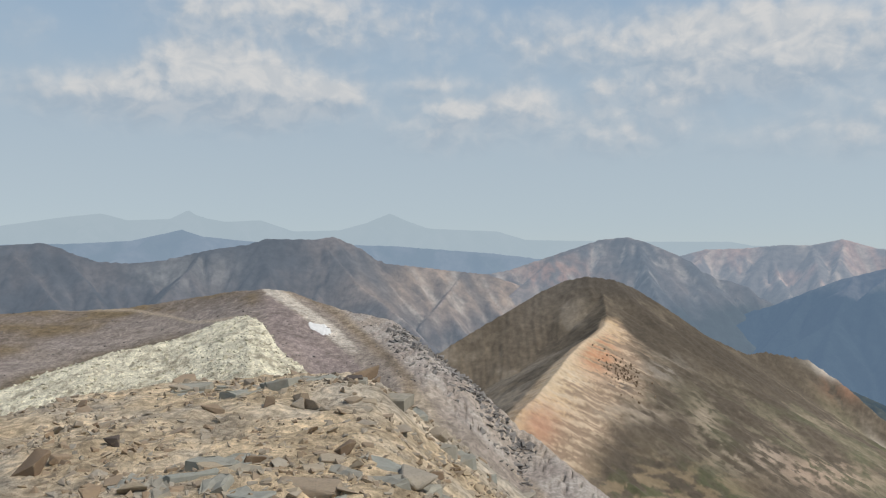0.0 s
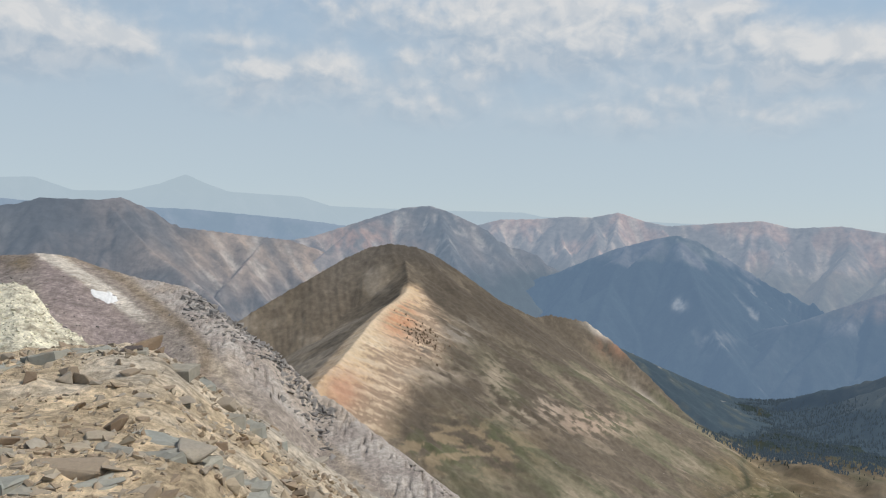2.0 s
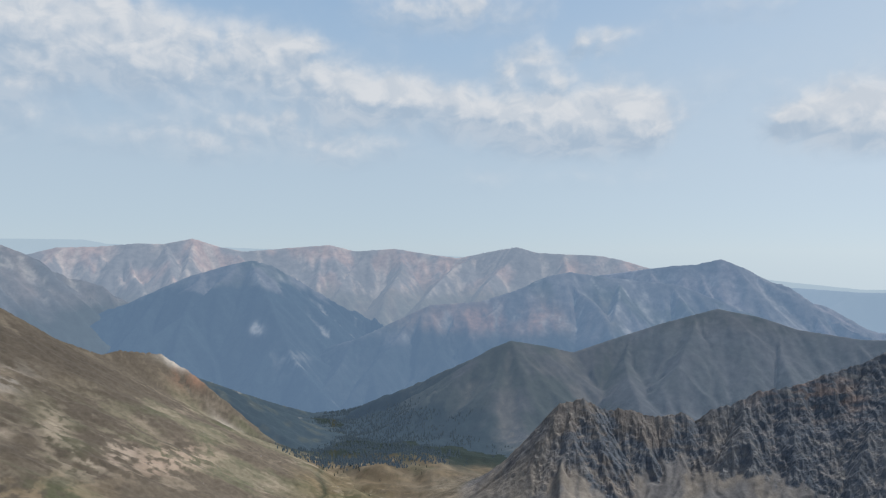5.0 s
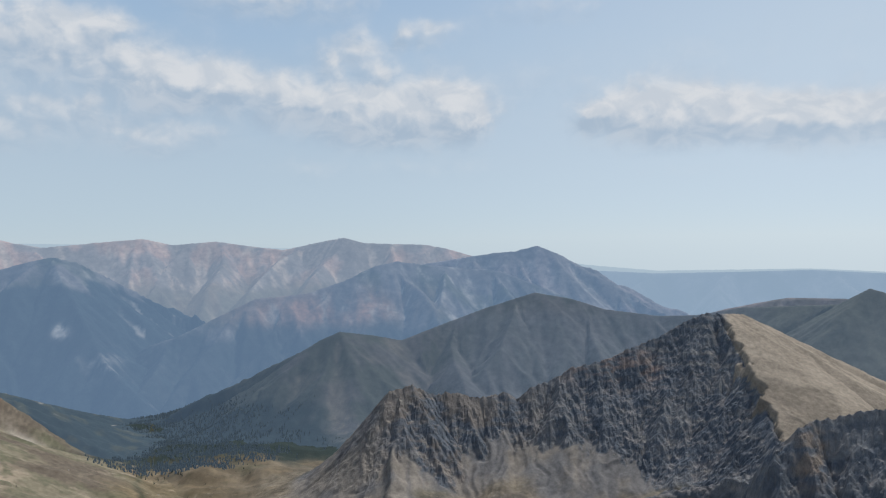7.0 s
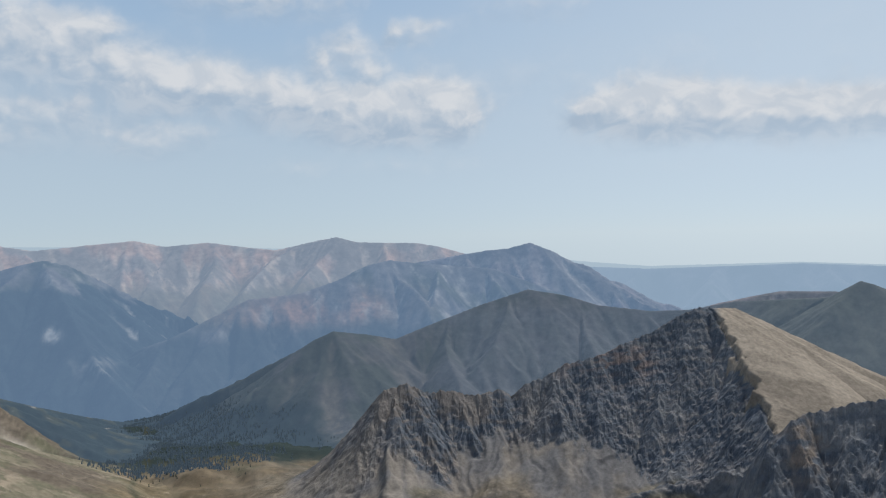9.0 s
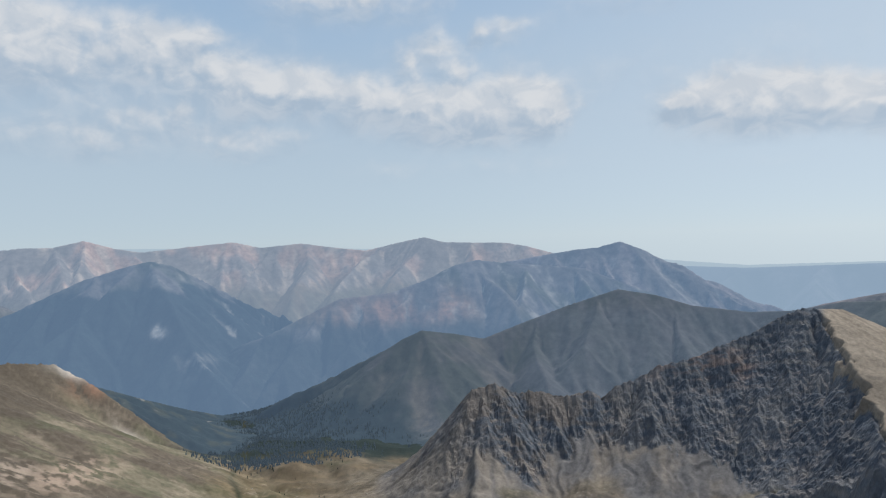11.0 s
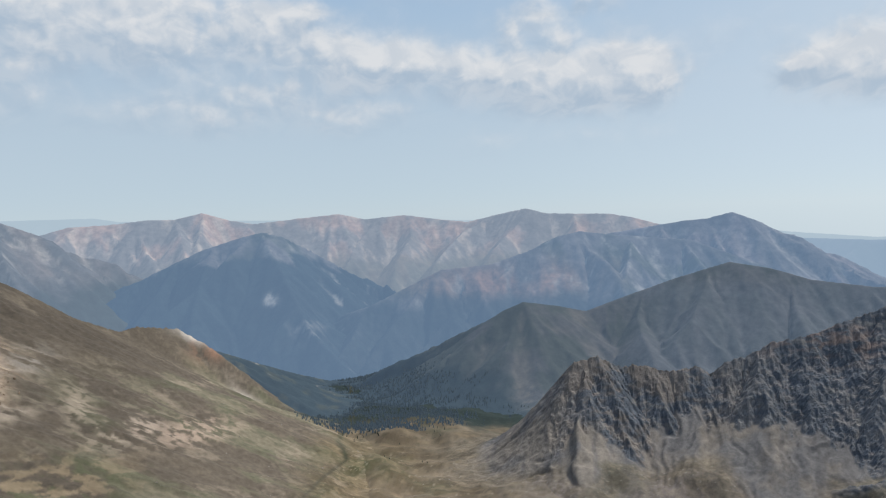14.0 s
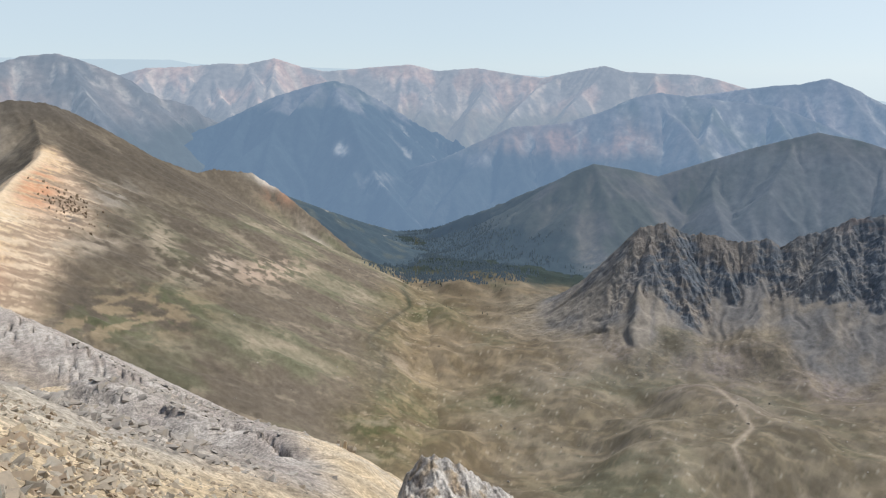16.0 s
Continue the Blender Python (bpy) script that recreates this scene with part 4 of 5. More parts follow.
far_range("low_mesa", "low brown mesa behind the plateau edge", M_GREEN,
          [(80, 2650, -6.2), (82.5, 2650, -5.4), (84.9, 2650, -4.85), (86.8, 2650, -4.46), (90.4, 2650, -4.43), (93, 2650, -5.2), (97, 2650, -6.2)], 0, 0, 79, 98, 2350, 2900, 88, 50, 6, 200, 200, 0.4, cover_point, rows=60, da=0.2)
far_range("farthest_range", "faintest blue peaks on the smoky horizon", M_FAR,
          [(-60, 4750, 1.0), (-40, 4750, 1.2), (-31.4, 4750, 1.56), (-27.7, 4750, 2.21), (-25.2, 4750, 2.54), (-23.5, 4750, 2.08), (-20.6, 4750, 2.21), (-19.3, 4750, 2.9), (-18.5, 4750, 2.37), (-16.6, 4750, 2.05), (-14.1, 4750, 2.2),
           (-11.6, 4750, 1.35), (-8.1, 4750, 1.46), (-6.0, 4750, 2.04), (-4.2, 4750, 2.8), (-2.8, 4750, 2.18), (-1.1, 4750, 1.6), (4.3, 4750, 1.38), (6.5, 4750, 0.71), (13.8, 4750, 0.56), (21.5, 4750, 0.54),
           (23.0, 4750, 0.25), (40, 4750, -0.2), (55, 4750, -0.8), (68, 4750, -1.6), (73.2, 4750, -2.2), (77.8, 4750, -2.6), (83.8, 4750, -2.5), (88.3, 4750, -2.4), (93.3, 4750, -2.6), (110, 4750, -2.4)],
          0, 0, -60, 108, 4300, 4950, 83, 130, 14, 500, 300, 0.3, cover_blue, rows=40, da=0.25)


def ridge_plan(X, Y):
    """The summit ridge the walker stands on: plateau, pale knoll, hill, and the steep east face."""
    r = np.hypot(X, Y)
    A = np.degrees(np.arctan2(X, Y))
    tang = lambda e: np.tan(np.radians(e))
    edge = np.interp(A, [-60, -31, -20, -6, 5, 20], [10.0, 10.5, 12, 11.5, 10, 9])
    top = -0.03 * r - 0.03 * np.maximum(-X - 1.5, 0) ** 1.4 - 0.75 * np.maximum(r - edge, 0) * step(r, edge, edge + 2.5)
    ka = [-75, -60, -45, -31.4, -26.3, -20.6, -17, -15.0, -14, -12.5, -9.2, -6, 0]
    rc = np.interp(A, ka, [55, 55, 58, 60, 62, 66, 69, 70, 66, 58, 46, 40, 36])
    zc = EYE + rc * tang(np.interp(A, ka, [-17, -14, -11.5, -9.39, -7.9, -6.6, -5.3, -4.77, -5.4, -7.31, -10.4, -14, -22]))
    knoll = zc - np.where(r < rc, 0.06 * (rc - r), 0.5 * (r - rc))
    ha = [-75, -45, -31.4, -28, -23.3, -19.5, -16.6, -13.7, -11.6, -8.1, -3.7, -1.1, 2, 6]
    rh = np.interp(A, ha, [330, 320, 300, 300, 290, 280, 270, 260, 255, 240, 220, 205, 190, 180])
    zh = EYE + rh * tang(np.interp(A, ha, [-5.5, -4.4, -4.22, -4.2, -4.25, -3.73, -3.24, -3.03, -3.31, -4.58, -5.6, -6.9, -9.5, -14]))
    hill = zh - np.where(r < rh, 0.16 * (rh - r), 0.6 * (r - rh)) - 0.0006 * np.maximum(rh - r, 0) ** 2 * step(A, -14, -10)
    Z = np.maximum(np.maximum(top, knoll), hill)
    east = 0.35 - 0.833 * X - 0.15 * Y + 2.3 * np.exp(-((A - 34.5) / 10) ** 2 - ((r - 38) / 18) ** 2)
    k = 0.25 + 0.004 * r
    h = np.clip(0.5 + 0.5 * (east - Z) / k, 0, 1)
    Z = east * (1 - h) + Z * h - k * h * (1 - h)
    # west side and the back of the summit fall away
    Z = Z - 0.5 * np.maximum(-(X + 0.75 * np.maximum(Y, 0) + 30), 0) - 0.3 * np.maximum(-Y - 4, 0)
    return Z, knoll - np.maximum(top, hill), hill - np.maximum(top, knoll), east


def bedrock(A, E):
    """Where the grey bedrock of the east face lies bare: right of a line that slants down the face."""
    return step(A - np.interp(E, [-22, -17, -13.9, -12.2, -8.8, -5.25, -3], [13, 6, 2.05, 0.27, -3.7, -7.3, -10]), -0.4, 0.5) * (1 - step(A + 0.9 * E, 3.0, 7.0))


def ridge_height(X, Y):
    """The ridge with its unevenness, at any places."""
    R = np.hypot(X, Y)
    Z = ridge_plan(X, Y)[0]
    for size, amp in ((0.35, 0.03), (1.3, 0.08), (6.0, 0.22), (30.0, 0.8)):
        Z = Z + amp * fbm(X / size, Y / size, 3, int(size * 10)) * np.clip(R / (size * 4), 0, 1)
    # ledges that cross the east face
    on = step(Z - (0.35 - 0.833 * X - 0.15 * Y), -1.5, -0.3)
    led = ridged(X / 9 + Y / 40, Y / 22, 3, 222) - 0.7
    fine = ridged((X + Y) / 3.0, (X - Y) / 5.5, 4, 226) - 0.7
    Z = Z + on * (1.6 * led * step(R, 20, 60) + (0.15 + 0.008 * np.minimum(R, 80)) * fine * step(R, 6, 16))
    a = np.degrees(np.arctan2(X, Y))
    line = 219 - (a + 4.2) * 4.2
    rib = np.exp(-((R - line) / 7) ** 2) * step(a, -5.5, -2.5) * (1 - step(a, 8, 12))
    Z = Z + rib * (0.5 + 1.6 * (ridged(X / 4, Y / 4, 3, 228) - 0.66))
    # open cracks in the bedrock of the face
    bed = bedrock(a, np.degrees(np.arctan2(Z - EYE, R))) * step(R, 13, 22)
    crack = ridged((X + 0.35 * Y) / 2.6 + 0.6 * fbm(X / 5, Y / 5, 2, 231), (Y - 0.35 * X) / 9.0, 2, 232, 0.6)
    Z = Z - bed * (0.12 + 0.0035 * np.minimum(R, 150)) * step(crack, 0.86, 0.96) * 2.0
    return Z - 260 * step(R, 360, 470)


def build_ridge():
    ring = np.concatenate([np.arange(-37, 52, 0.15), np.arange(52, 100, 0.5), np.arange(100, 322, 4.0)])
    rs = np.concatenate([[0.15, 0.6], np.geomspace(1.2, 15, 190), np.geomspace(15.3, 185, 210), np.linspace(187, 310, 110), np.geomspace(314, 480, 10)])
    X, Y, A, R = spokes(0, 0, ring, rs)
    P, kn, hi, east = ridge_plan(X, Y)
    on_east = step(P - east, -1.2, -0.3)
    Z = ridge_height(X, Y)
    E = np.degrees(np.arctan2(Z - EYE, R))
    n, n2 = fbm(X / 3, Y / 3, 5, 131), fbm(X / 0.5, Y / 0.5, 4, 135)
    N = fbm(X / 26, Y / 26, 5, 137)
    c = blend((0.55, 0.435, 0.29), (0.46, 0.40, 0.315), step(n + 0.3 * n2, -0.3, 0.7))
    c = blend(c, (0.42, 0.325, 0.205), np.clip(spot(A, R, 32, 14, 11, 14) * (0.8 + 0.4 * n), 0, 0.95))
    far = step(R, 14, 26)
    scree = blend((0.34, 0.305, 0.265), (0.41, 0.38, 0.335), step(N + 0.3 * n, -0.4, 0.5))
    c = blend(c, scree, far * on_east * (1 - step(A, 24, 32) * 0.9))
    c = blend(c, (0.36, 0.335, 0.295), (1 - far) * on_east * step(R, 9, 14) * (1 - step(A, 20, 26)) * 0.8)
    white = step(kn, -0.5, 0.3) * step(R, 14, 24) * (1 - step(A + 0.8 * n2, -10.5, -9))
    c = blend(c, blend((0.66, 0.62, 0.48), (0.44, 0.40, 0.30), step(n2 + n, 0.1, 0.9)), white)
    speck = fbm(X / 0.7, Y / 0.7, 3, 139, 0.7) + 0.4 * n
    c = blend(c, (0.19, 0.16, 0.115), white * step(speck, 0.35, 0.75) * 0.65)
    hill = step(hi, -0.3, 0.3)
    turf = blend((0.205, 0.17, 0.14), (0.17, 0.13, 0.08), step(N + 0.15 * n + 0.35 * np.cos(E * 4 + 0.3 * A), -0.6, 0.7))
    grey = np.interp(A, [-32, -29, -22, -17], [-8.4, -7.4, -5.8, -5.2])
    turf = blend(turf, (0.265, 0.23, 0.21), np.exp(-((E - grey + 0.3 * N) / 1.0) ** 4) * 0.8)
    turf = blend(turf, (0.13, 0.105, 0.055), np.exp(-((E - grey + 2.0 + 0.3 * N) / 0.9) ** 4) * (0.7 + 0.2 * n))
    face = blend((0.28, 0.24, 0.205), TAN * 1.0, step(0.6 * N + 0.15 * n + 0.8 * np.sin((A + 0.9 * E) * 1.9), -0.1, 1.1))
    turf = blend(turf, face, step(A, -15, -12.5))
    # the pale band that climbs past the snow
    lie = np.interp(E, [-10.3, -7.5, -6, -4.5, -3.2], [-4.6, -7.6, -9.2, -11.3, -13.3])
    band = step(A - lie + 0.25 * n, -0.75, -0.45) * (1 - step(A - lie + 0.25 * n, 0.45, 0.9))
    turf = blend(turf, MAUVE * 0.95, step(lie - A + 0.3 * n, 0.3, 1.0) * step(A, -15, -13) * 0.85)
    turf = blend(turf, (0.19, 0.145, 0.10), np.exp(-((A - lie - 2.0 + 0.3 * N) / 0.6) ** 2) * 0.7)
    turf = blend(turf, PALE * 0.95, band * 0.9 * step(E, -8.5, -7))
    turf = turf * (1 + 0.30 * np.clip(fbm(X / 3.2, Y / 3.2, 5, 143, 0.65), -1, 1) + 0.12 * np.clip(N, -1, 1))[..., None]
    # trodden path
    path = np.exp(-((E - np.interp(A, [-27, -23.3, -20.6, -19.1, -17.5, -15.5], [-4.25, -4.4, -4.95, -5.45, -5.4, -5.1])) / 0.11) ** 2) * step(A, -30, -26) * (1 - step(A, -16.5, -15.3))
    turf = blend(turf, TAN * 1.2, path * 0.8)
    c = blend(c, turf, np.maximum(hill, step(R, 60, 80)) * step(R, 24, 40) * (1 - white))
    bare = blend((0.375, 0.34, 0.305), (0.295, 0.258, 0.23), step(fbm(X / 7, Y / 7, 5, 141, 0.6), -0.3, 0.5))
    bare = blend(bare, (0.36, 0.30, 0.24), step(N - 0.2 * n, 0.15, 0.7) * 0.6)
    c = blend(c, bare, bedrock(A + 0.5 * N, E) * step(R, 11, 17) * (1 - 0.6 * white))
    return tagged(sheet("summit_ridge", X, Y, Z, c, M_NEAR, True), "rubble-strewn mountain ridge with a pale knoll and grey scree", "ground", kind="structure")


RIDGE = build_ridge()

# ================= stones =================
def stone_material(name, tones, grain=14.0):
    """Weathered rock: a tone for each stone, mottling, lichen stains and fine relief."""
    m = bpy.data.materials.new(name)
    m.use_nodes = True
    m.node_tree.nodes.clear()
    T = Tree(m.node_tree)
    info, geo, tc = T.node("ShaderNodeObjectInfo"), T.node("ShaderNodeNewGeometry"), T.node("ShaderNodeTexCoord")
    pick = T.m("FRACT", T.m("ADD", info.outputs["Random"], geo.outputs["Random Per Island"]))
    cr = T.node("ShaderNodeValToRGB")
    T.put(cr.inputs[0], pick)
    el = cr.color_ramp.elements
    for k, t in enumerate(tones):
        e = el[k] if k < 2 else el.new(0.5)
        e.position = k / (len(tones) - 1)
        e.color = (*t, 1)
    n1 = T.noise(tc.outputs["Object"], grain, 7.0, 0.7)
    n2 = T.noise(tc.outputs["Object"], grain * 0.25, 4.0, 0.6, 0.5)
    col = T.mix(T.ramp(n1, 0.35, 0.75, 0.0, 0.4), cr.outputs[0], (0.14, 0.12, 0.10))
    col = T.mix(T.ramp(n2, 0.55, 0.72, 0.0, 0.5), col, (0.36, 0.29, 0.19))
    p = T.node("ShaderNodeBsdfPrincipled")
    T.put(p.inputs["Base Color"], col)
    p.inputs["Roughness"].default_value = 0.88
    p.inputs["Specular IOR Level"].default_value = 0.25
    b = T.node("ShaderNodeBump")
    b.inputs["Strength"].default_value, b.inputs["Distance"].default_value = 0.5, 0.02
    T.put(b.inputs["Height"], n1)
    T.put(p.inputs["Normal"], b.outputs[0])
    out = T.node("ShaderNodeOutputMaterial")
    T.put(out.inputs[0], p.outputs[0])
    return m


M_STONE = stone_material("grey_slab_stone", [(0.44, 0.35, 0.235), (0.36, 0.325, 0.265), (0.46, 0.365, 0.235), (0.31, 0.225, 0.145)])
M_SCREE = stone_material("grey_scree_stone", [(0.39, 0.355, 0.31), (0.28, 0.255, 0.225), (0.34, 0.30, 0.255)], 8.0)
M_BLEACHED = stone_material("bleached_stone", [(0.74, 0.70, 0.55), (0.58, 0.54, 0.41), (0.68, 0.63, 0.51)], 6.0)
M_BROWN = stone_material("brown_stone", [(0.20, 0.14, 0.09), (0.25, 0.18, 0.12)])
M_DARKSCREE = stone_material("dark_scree_stone", [(0.20, 0.19, 0.18), (0.13, 0.12, 0.115), (0.26, 0.24, 0.23)], 3.0)
M_RIB = stone_material("rib_stone", [(0.27, 0.255, 0.24), (0.19, 0.18, 0.17), (0.34, 0.32, 0.30)], 3.0)
M_BLACK = stone_material("dark_stone", [(0.07, 0.055, 0.05), (0.11, 0.09, 0.08)])


def hull(seed, tall=0.4, count=13, boxy=0.75):
    """An angular broken stone about one metre across, standing on z = 0."""
    rng = np.random.default_rng(seed)
    bm = bmesh.new()
    p = rng.uniform(-1, 1, (count, 3))
    p = np.sign(p) * np.abs(p) ** (1 - 0.6 * boxy)
    p = p * (0.5, 0.5 * rng.uniform(0.55, 0.9), 0.5 * tall)
    # split faces lean
    p[:, 0] += p[:, 2] * rng.uniform(-0.5, 0.5)
    p[:, 2] += p[:, 0] * rng.uniform(-0.2, 0.2) * tall
    vs = [bm.verts.new(q) for q in p]
    r = bmesh.ops.convex_hull(bm, input=vs)
    bmesh.ops.delete(bm, geom=[v for v in bm.verts if not v.link_faces], context="VERTS")
    bmesh.ops.recalc_face_normals(bm, faces=bm.faces)
    return bm


def stone_mesh(name, seed, tall, material):
    bm = hull(seed, tall)
    bmesh.ops.bevel(bm, geom=list(bm.edges), offset=0.018, segments=1, affect="EDGES", profile=0.6)
    me = bpy.data.meshes.new(name)
    bm.to_mesh(me)
    bm.free()
    me.materials.append(material)
    return me


SLABS = [stone_mesh("rock", 100 + k, h, M_STONE) for k, h in enumerate((0.18, 0.22, 0.26, 0.3, 0.32, 0.4, 0.24, 0.2, 0.5, 0.6))]
BROWNS = [stone_mesh("rock", 150 + k, h, M_BROWN) for k, h in enumerate((0.6, 0.8, 0.5))]
BLACKS = [stone_mesh("rock", 170 + k, h, M_BLACK) for k, h in enumerate((0.4, 0.9))]


def on_ridge(a, r):
    """Where the ridge's ground lies at a bearing and distance."""
    x, y = r * math.sin(radians(a)), r * math.cos(radians(a))
    return x, y, float(ridge_height(np.array([x]), np.array([y]))[0])


def lay_rock(me, a, r, size, sink=0.15, turn=None, lean=10.0, rng=random, stretch=1.0):
    x, y, z = on_ridge(a, r)
    ob = new("rock", me)
    top = max(v.co.z for v in me.vertices)
    ob.matrix_world = (Matrix.Translation((x, y, z + size * top * (1 - 2 * sink)))
                       @ pose(0, 0, 0, rng.uniform(-lean, lean), rng.uniform(-lean, lean), rng.uniform(0, 360) if turn is None else turn) @ Matrix.Diagonal((size * stretch, size, size, 1)))
    ob.parent = RIDGE
    return ob


def scatter(name, label, places, sizes, seed, material, tall=(0.3, 0.7), sink=0.2, tilt=0.35, upright=False):
    """Very many stones as one mesh."""
    rng = np.random.default_rng(seed)
    forms = []
    for k in range(8):
        bm = hull(seed * 31 + k, rng.uniform(*tall), 9)
        bmesh.ops.triangulate(bm, faces=bm.faces)
        bm.verts.index_update()
        forms.append((np.array([v.co[:] for v in bm.verts]), np.array([[v.index for v in f.verts] for f in bm.faces])))
        bm.free()
    V, F, n0 = [], [], 0
    which = rng.integers(0, 8, len(sizes))
    turn, tx, ty = rng.uniform(0, 6.28, len(sizes)), rng.normal(0, tilt, len(sizes)), rng.normal(0, tilt, len(sizes))
    for k, (v, f) in enumerate(forms):
        i = np.nonzero(which == k)[0]
        if not len(i):
            continue
        q = np.repeat(v[None], len(i), 0) * sizes[i][:, None, None]
        x, y, z = q[..., 0], q[..., 1], q[..., 2]
        cx, sx = np.cos(tx[i])[:, None], np.sin(tx[i])[:, None]
        y, z = y * cx - z * sx, y * sx + z * cx
        cy, sy = np.cos(ty[i])[:, None], np.sin(ty[i])[:, None]
        x, z = x * cy + z * sy, -x * sy + z * cy
        ct, st = np.cos(turn[i])[:, None], np.sin(turn[i])[:, None]
        x, y = x * ct - y * st, x * st + y * ct
        q = np.stack([x + places[i, 0:1], y + places[i, 1:2], z + places[i, 2:3] + sizes[i][:, None] * (0.18 - sink)], -1)
        V.append(q.reshape(-1, 3))
        F.append((f[None] + (np.arange(len(i)) * len(v))[:, None, None] + n0).reshape(-1, 3))
        n0 += len(i) * len(v)
    V, F = np.concatenate(V), np.concatenate(F)
    me = bpy.data.meshes.new(name)
    me.from_pydata(V.tolist(), [], F.tolist())
    me.materials.append(material)
    ob = new(name, me)
    return tagged(ob, label, "stones", kind="stuff")


def strewn(count, a0, a1, r0, r1, seed, keep=None, power=1.0):
    rng = np.random.default_rng(seed)
    a = np.radians(rng.uniform(a0, a1, count))
    r = r0 + (r1 - r0) * rng.random(count) ** power
    x, y = r * np.sin(a), r * np.cos(a)
    if keep is not None:
        k = keep(x, y, np.degrees(a), r, rng)
        x, y = x[k], y[k]
    return np.stack([x, y, ridge_height(x, y)], 1)


def sizes_of(n, lo, hi, seed, power=3.0):
    return lo + (hi - lo) * np.random.default_rng(seed).random(n) ** power


def clumped(x, y, a, r, rng):
    return fbm(x / 1.6, y / 1.6, 3, 301) + rng.normal(0, 0.3, len(x)) > 0.0


P = strewn(20000, -38, 44, 2.2, 12, 1, clumped)
scatter("gravel", "loose tan and grey gravel on the summit", P, sizes_of(len(P), 0.014, 0.12, 2, 2.6) * (0.5 + np.hypot(P[:, 0], P[:, 1]) / 12), 3, M_STONE, (0.4, 0.8))
P = strewn(5200, 4, 40, 2.2, 9, 14, lambda x, y, a, r, g: fbm(x / 0.9, y / 0.9, 3, 303) + g.normal(0, 0.3, len(x)) - 0.03 * (a - 22) > 0.0)
scatter("broken_stones", "flat broken stones on the upper slope", P, sizes_of(len(P), 0.04, 0.30, 15, 2.4), 16, M_STONE, (0.2, 0.5), tilt=0.45)
P = strewn(1500, 6, 36, 2.2, 4.6, 21, lambda x, y, a, r, g: fbm(x / 0.7, y / 0.7, 2, 307) + g.normal(0, 0.25, len(x)) > -0.05)
scatter("flagstones", "tilted flat brown grey stones on the slope", P, sizes_of(len(P), 0.06, 0.20, 22, 1.6), 23, M_STONE, (0.22, 0.45), sink=0.08, tilt=0.35)
P = strewn(2600, -40, 48, 1.9, 15, 4, clumped)
scatter("rubble", "angular grey brown rubble on the summit", P, sizes_of(len(P), 0.06, 0.24, 5, 2.0), 6, M_STONE, (0.25, 0.6))
P = strewn(9000, -36, -8.5, 16, 76, 7, lambda x, y, a, r, g: ridge_plan(x, y)[1] > -0.6)
scatter("bleached_stones", "pale bleached stones over the knoll", P, sizes_of(len(P), 0.08, 0.5, 8, 3.0), 9, M_BLEACHED)
P = strewn(17000, -8, 40, 14, 150, 10, lambda x, y, a, r, g: (ridge_plan(x, y)[0] - ridge_plan(x, y)[3] > -0.6) & (a + g.normal(0, 4, len(a)) < 24), 1.6)
scatter("scree", "grey scree stones on the steep east face", P, sizes_of(len(P), 0.010, 0.040, 11, 3.0) * (4 + np.hypot(P[:, 0], P[:, 1])) ** 0.8, 12, M_SCREE, (0.2, 0.5), sink=0.16, tilt=0.25)

P = strewn(5200, -36, -2, 90, 300, 17, lambda x, y, a, r, g: (fbm(x / 14, y / 14, 4, 305) + g.normal(0, 0.25, len(a)) > 0.15) & (ridge_plan(x, y)[1] < 0))
scatter("hill_stones", "dark stones lying over the turf of the hill", P, sizes_of(len(P), 0.25, 1.1, 18, 2.5), 19, M_DARKSCREE, (0.3, 0.6))

# slabs and blocks one can tell apart: bearing, distance, size, form, turn
rng_ = random.Random(5)
KNOWN = [
    (-17.9, 6.0, 0.26, SLABS[1], 20), (-15.2, 6.3, 0.28, SLABS[2], 70), (-10.3, 5.4, 0.52, SLABS[0], 10), (-6.0, 5.8, 0.30, SLABS[3], 50),
    (-2.8, 5.9, 0.50, SLABS[6], 130), (0.8, 5.7, 0.30, SLABS[5], 80), (-0.5, 7.4, 0.17, BROWNS[0], 10), (-7.8, 6.7, 0.20, BROWNS[1], 40),
    (-24.1, 5.0, 0.20, BROWNS[2], 30), (-11.1, 9.2, 0.32, SLABS[8], 60), (-6.9, 10.2, 0.32, BLACKS[0], 0), (-24.5, 7.4, 0.15, BLACKS[1], 10),
    (-29.5, 7.0, 0.26, BROWNS[1], 80), (4.2, 4.7, 0.27, SLABS[9], 15), (-3.7, 4.5, 0.40, SLABS[7], 5), (-15.2, 4.5, 0.38, SLABS[0], 160),
    (-28.0, 4.5, 0.36, SLABS[6], 40), (-19.8, 10.9, 0.40, SLABS[4], 0), (-14.9, 11.0, 0.36, SLABS[5], 90), (-12.5, 11.2, 0.42, SLABS[3], 120),
    (-22.0, 4.6, 0.30, SLABS[2], 10), (1.5, 4.5, 0.34, SLABS[1], 100), (-8.5, 4.6, 0.34, SLABS[4], 75), (-33, 8.4, 0.34, SLABS[3], 10), (7, 5.5, 0.22, SLABS[5], 10),
    (11.0, 4.2, 0.15, BROWNS[0], 30), (16.5, 3.6, 0.12, BROWNS[1], 30), (20.5, 3.2, 0.13, SLABS[9], 60), (27.5, 2.9, 0.12, SLABS[8], 110), (13.5, 3.0, 0.13, SLABS[5], 25),
    (8.0, 6.3, 0.30, SLABS[2], 10),
]
for a, r, size, me, turn in KNOWN:
    lay_rock(me, a, r, size, 0.3, turn, 7.0, rng_)
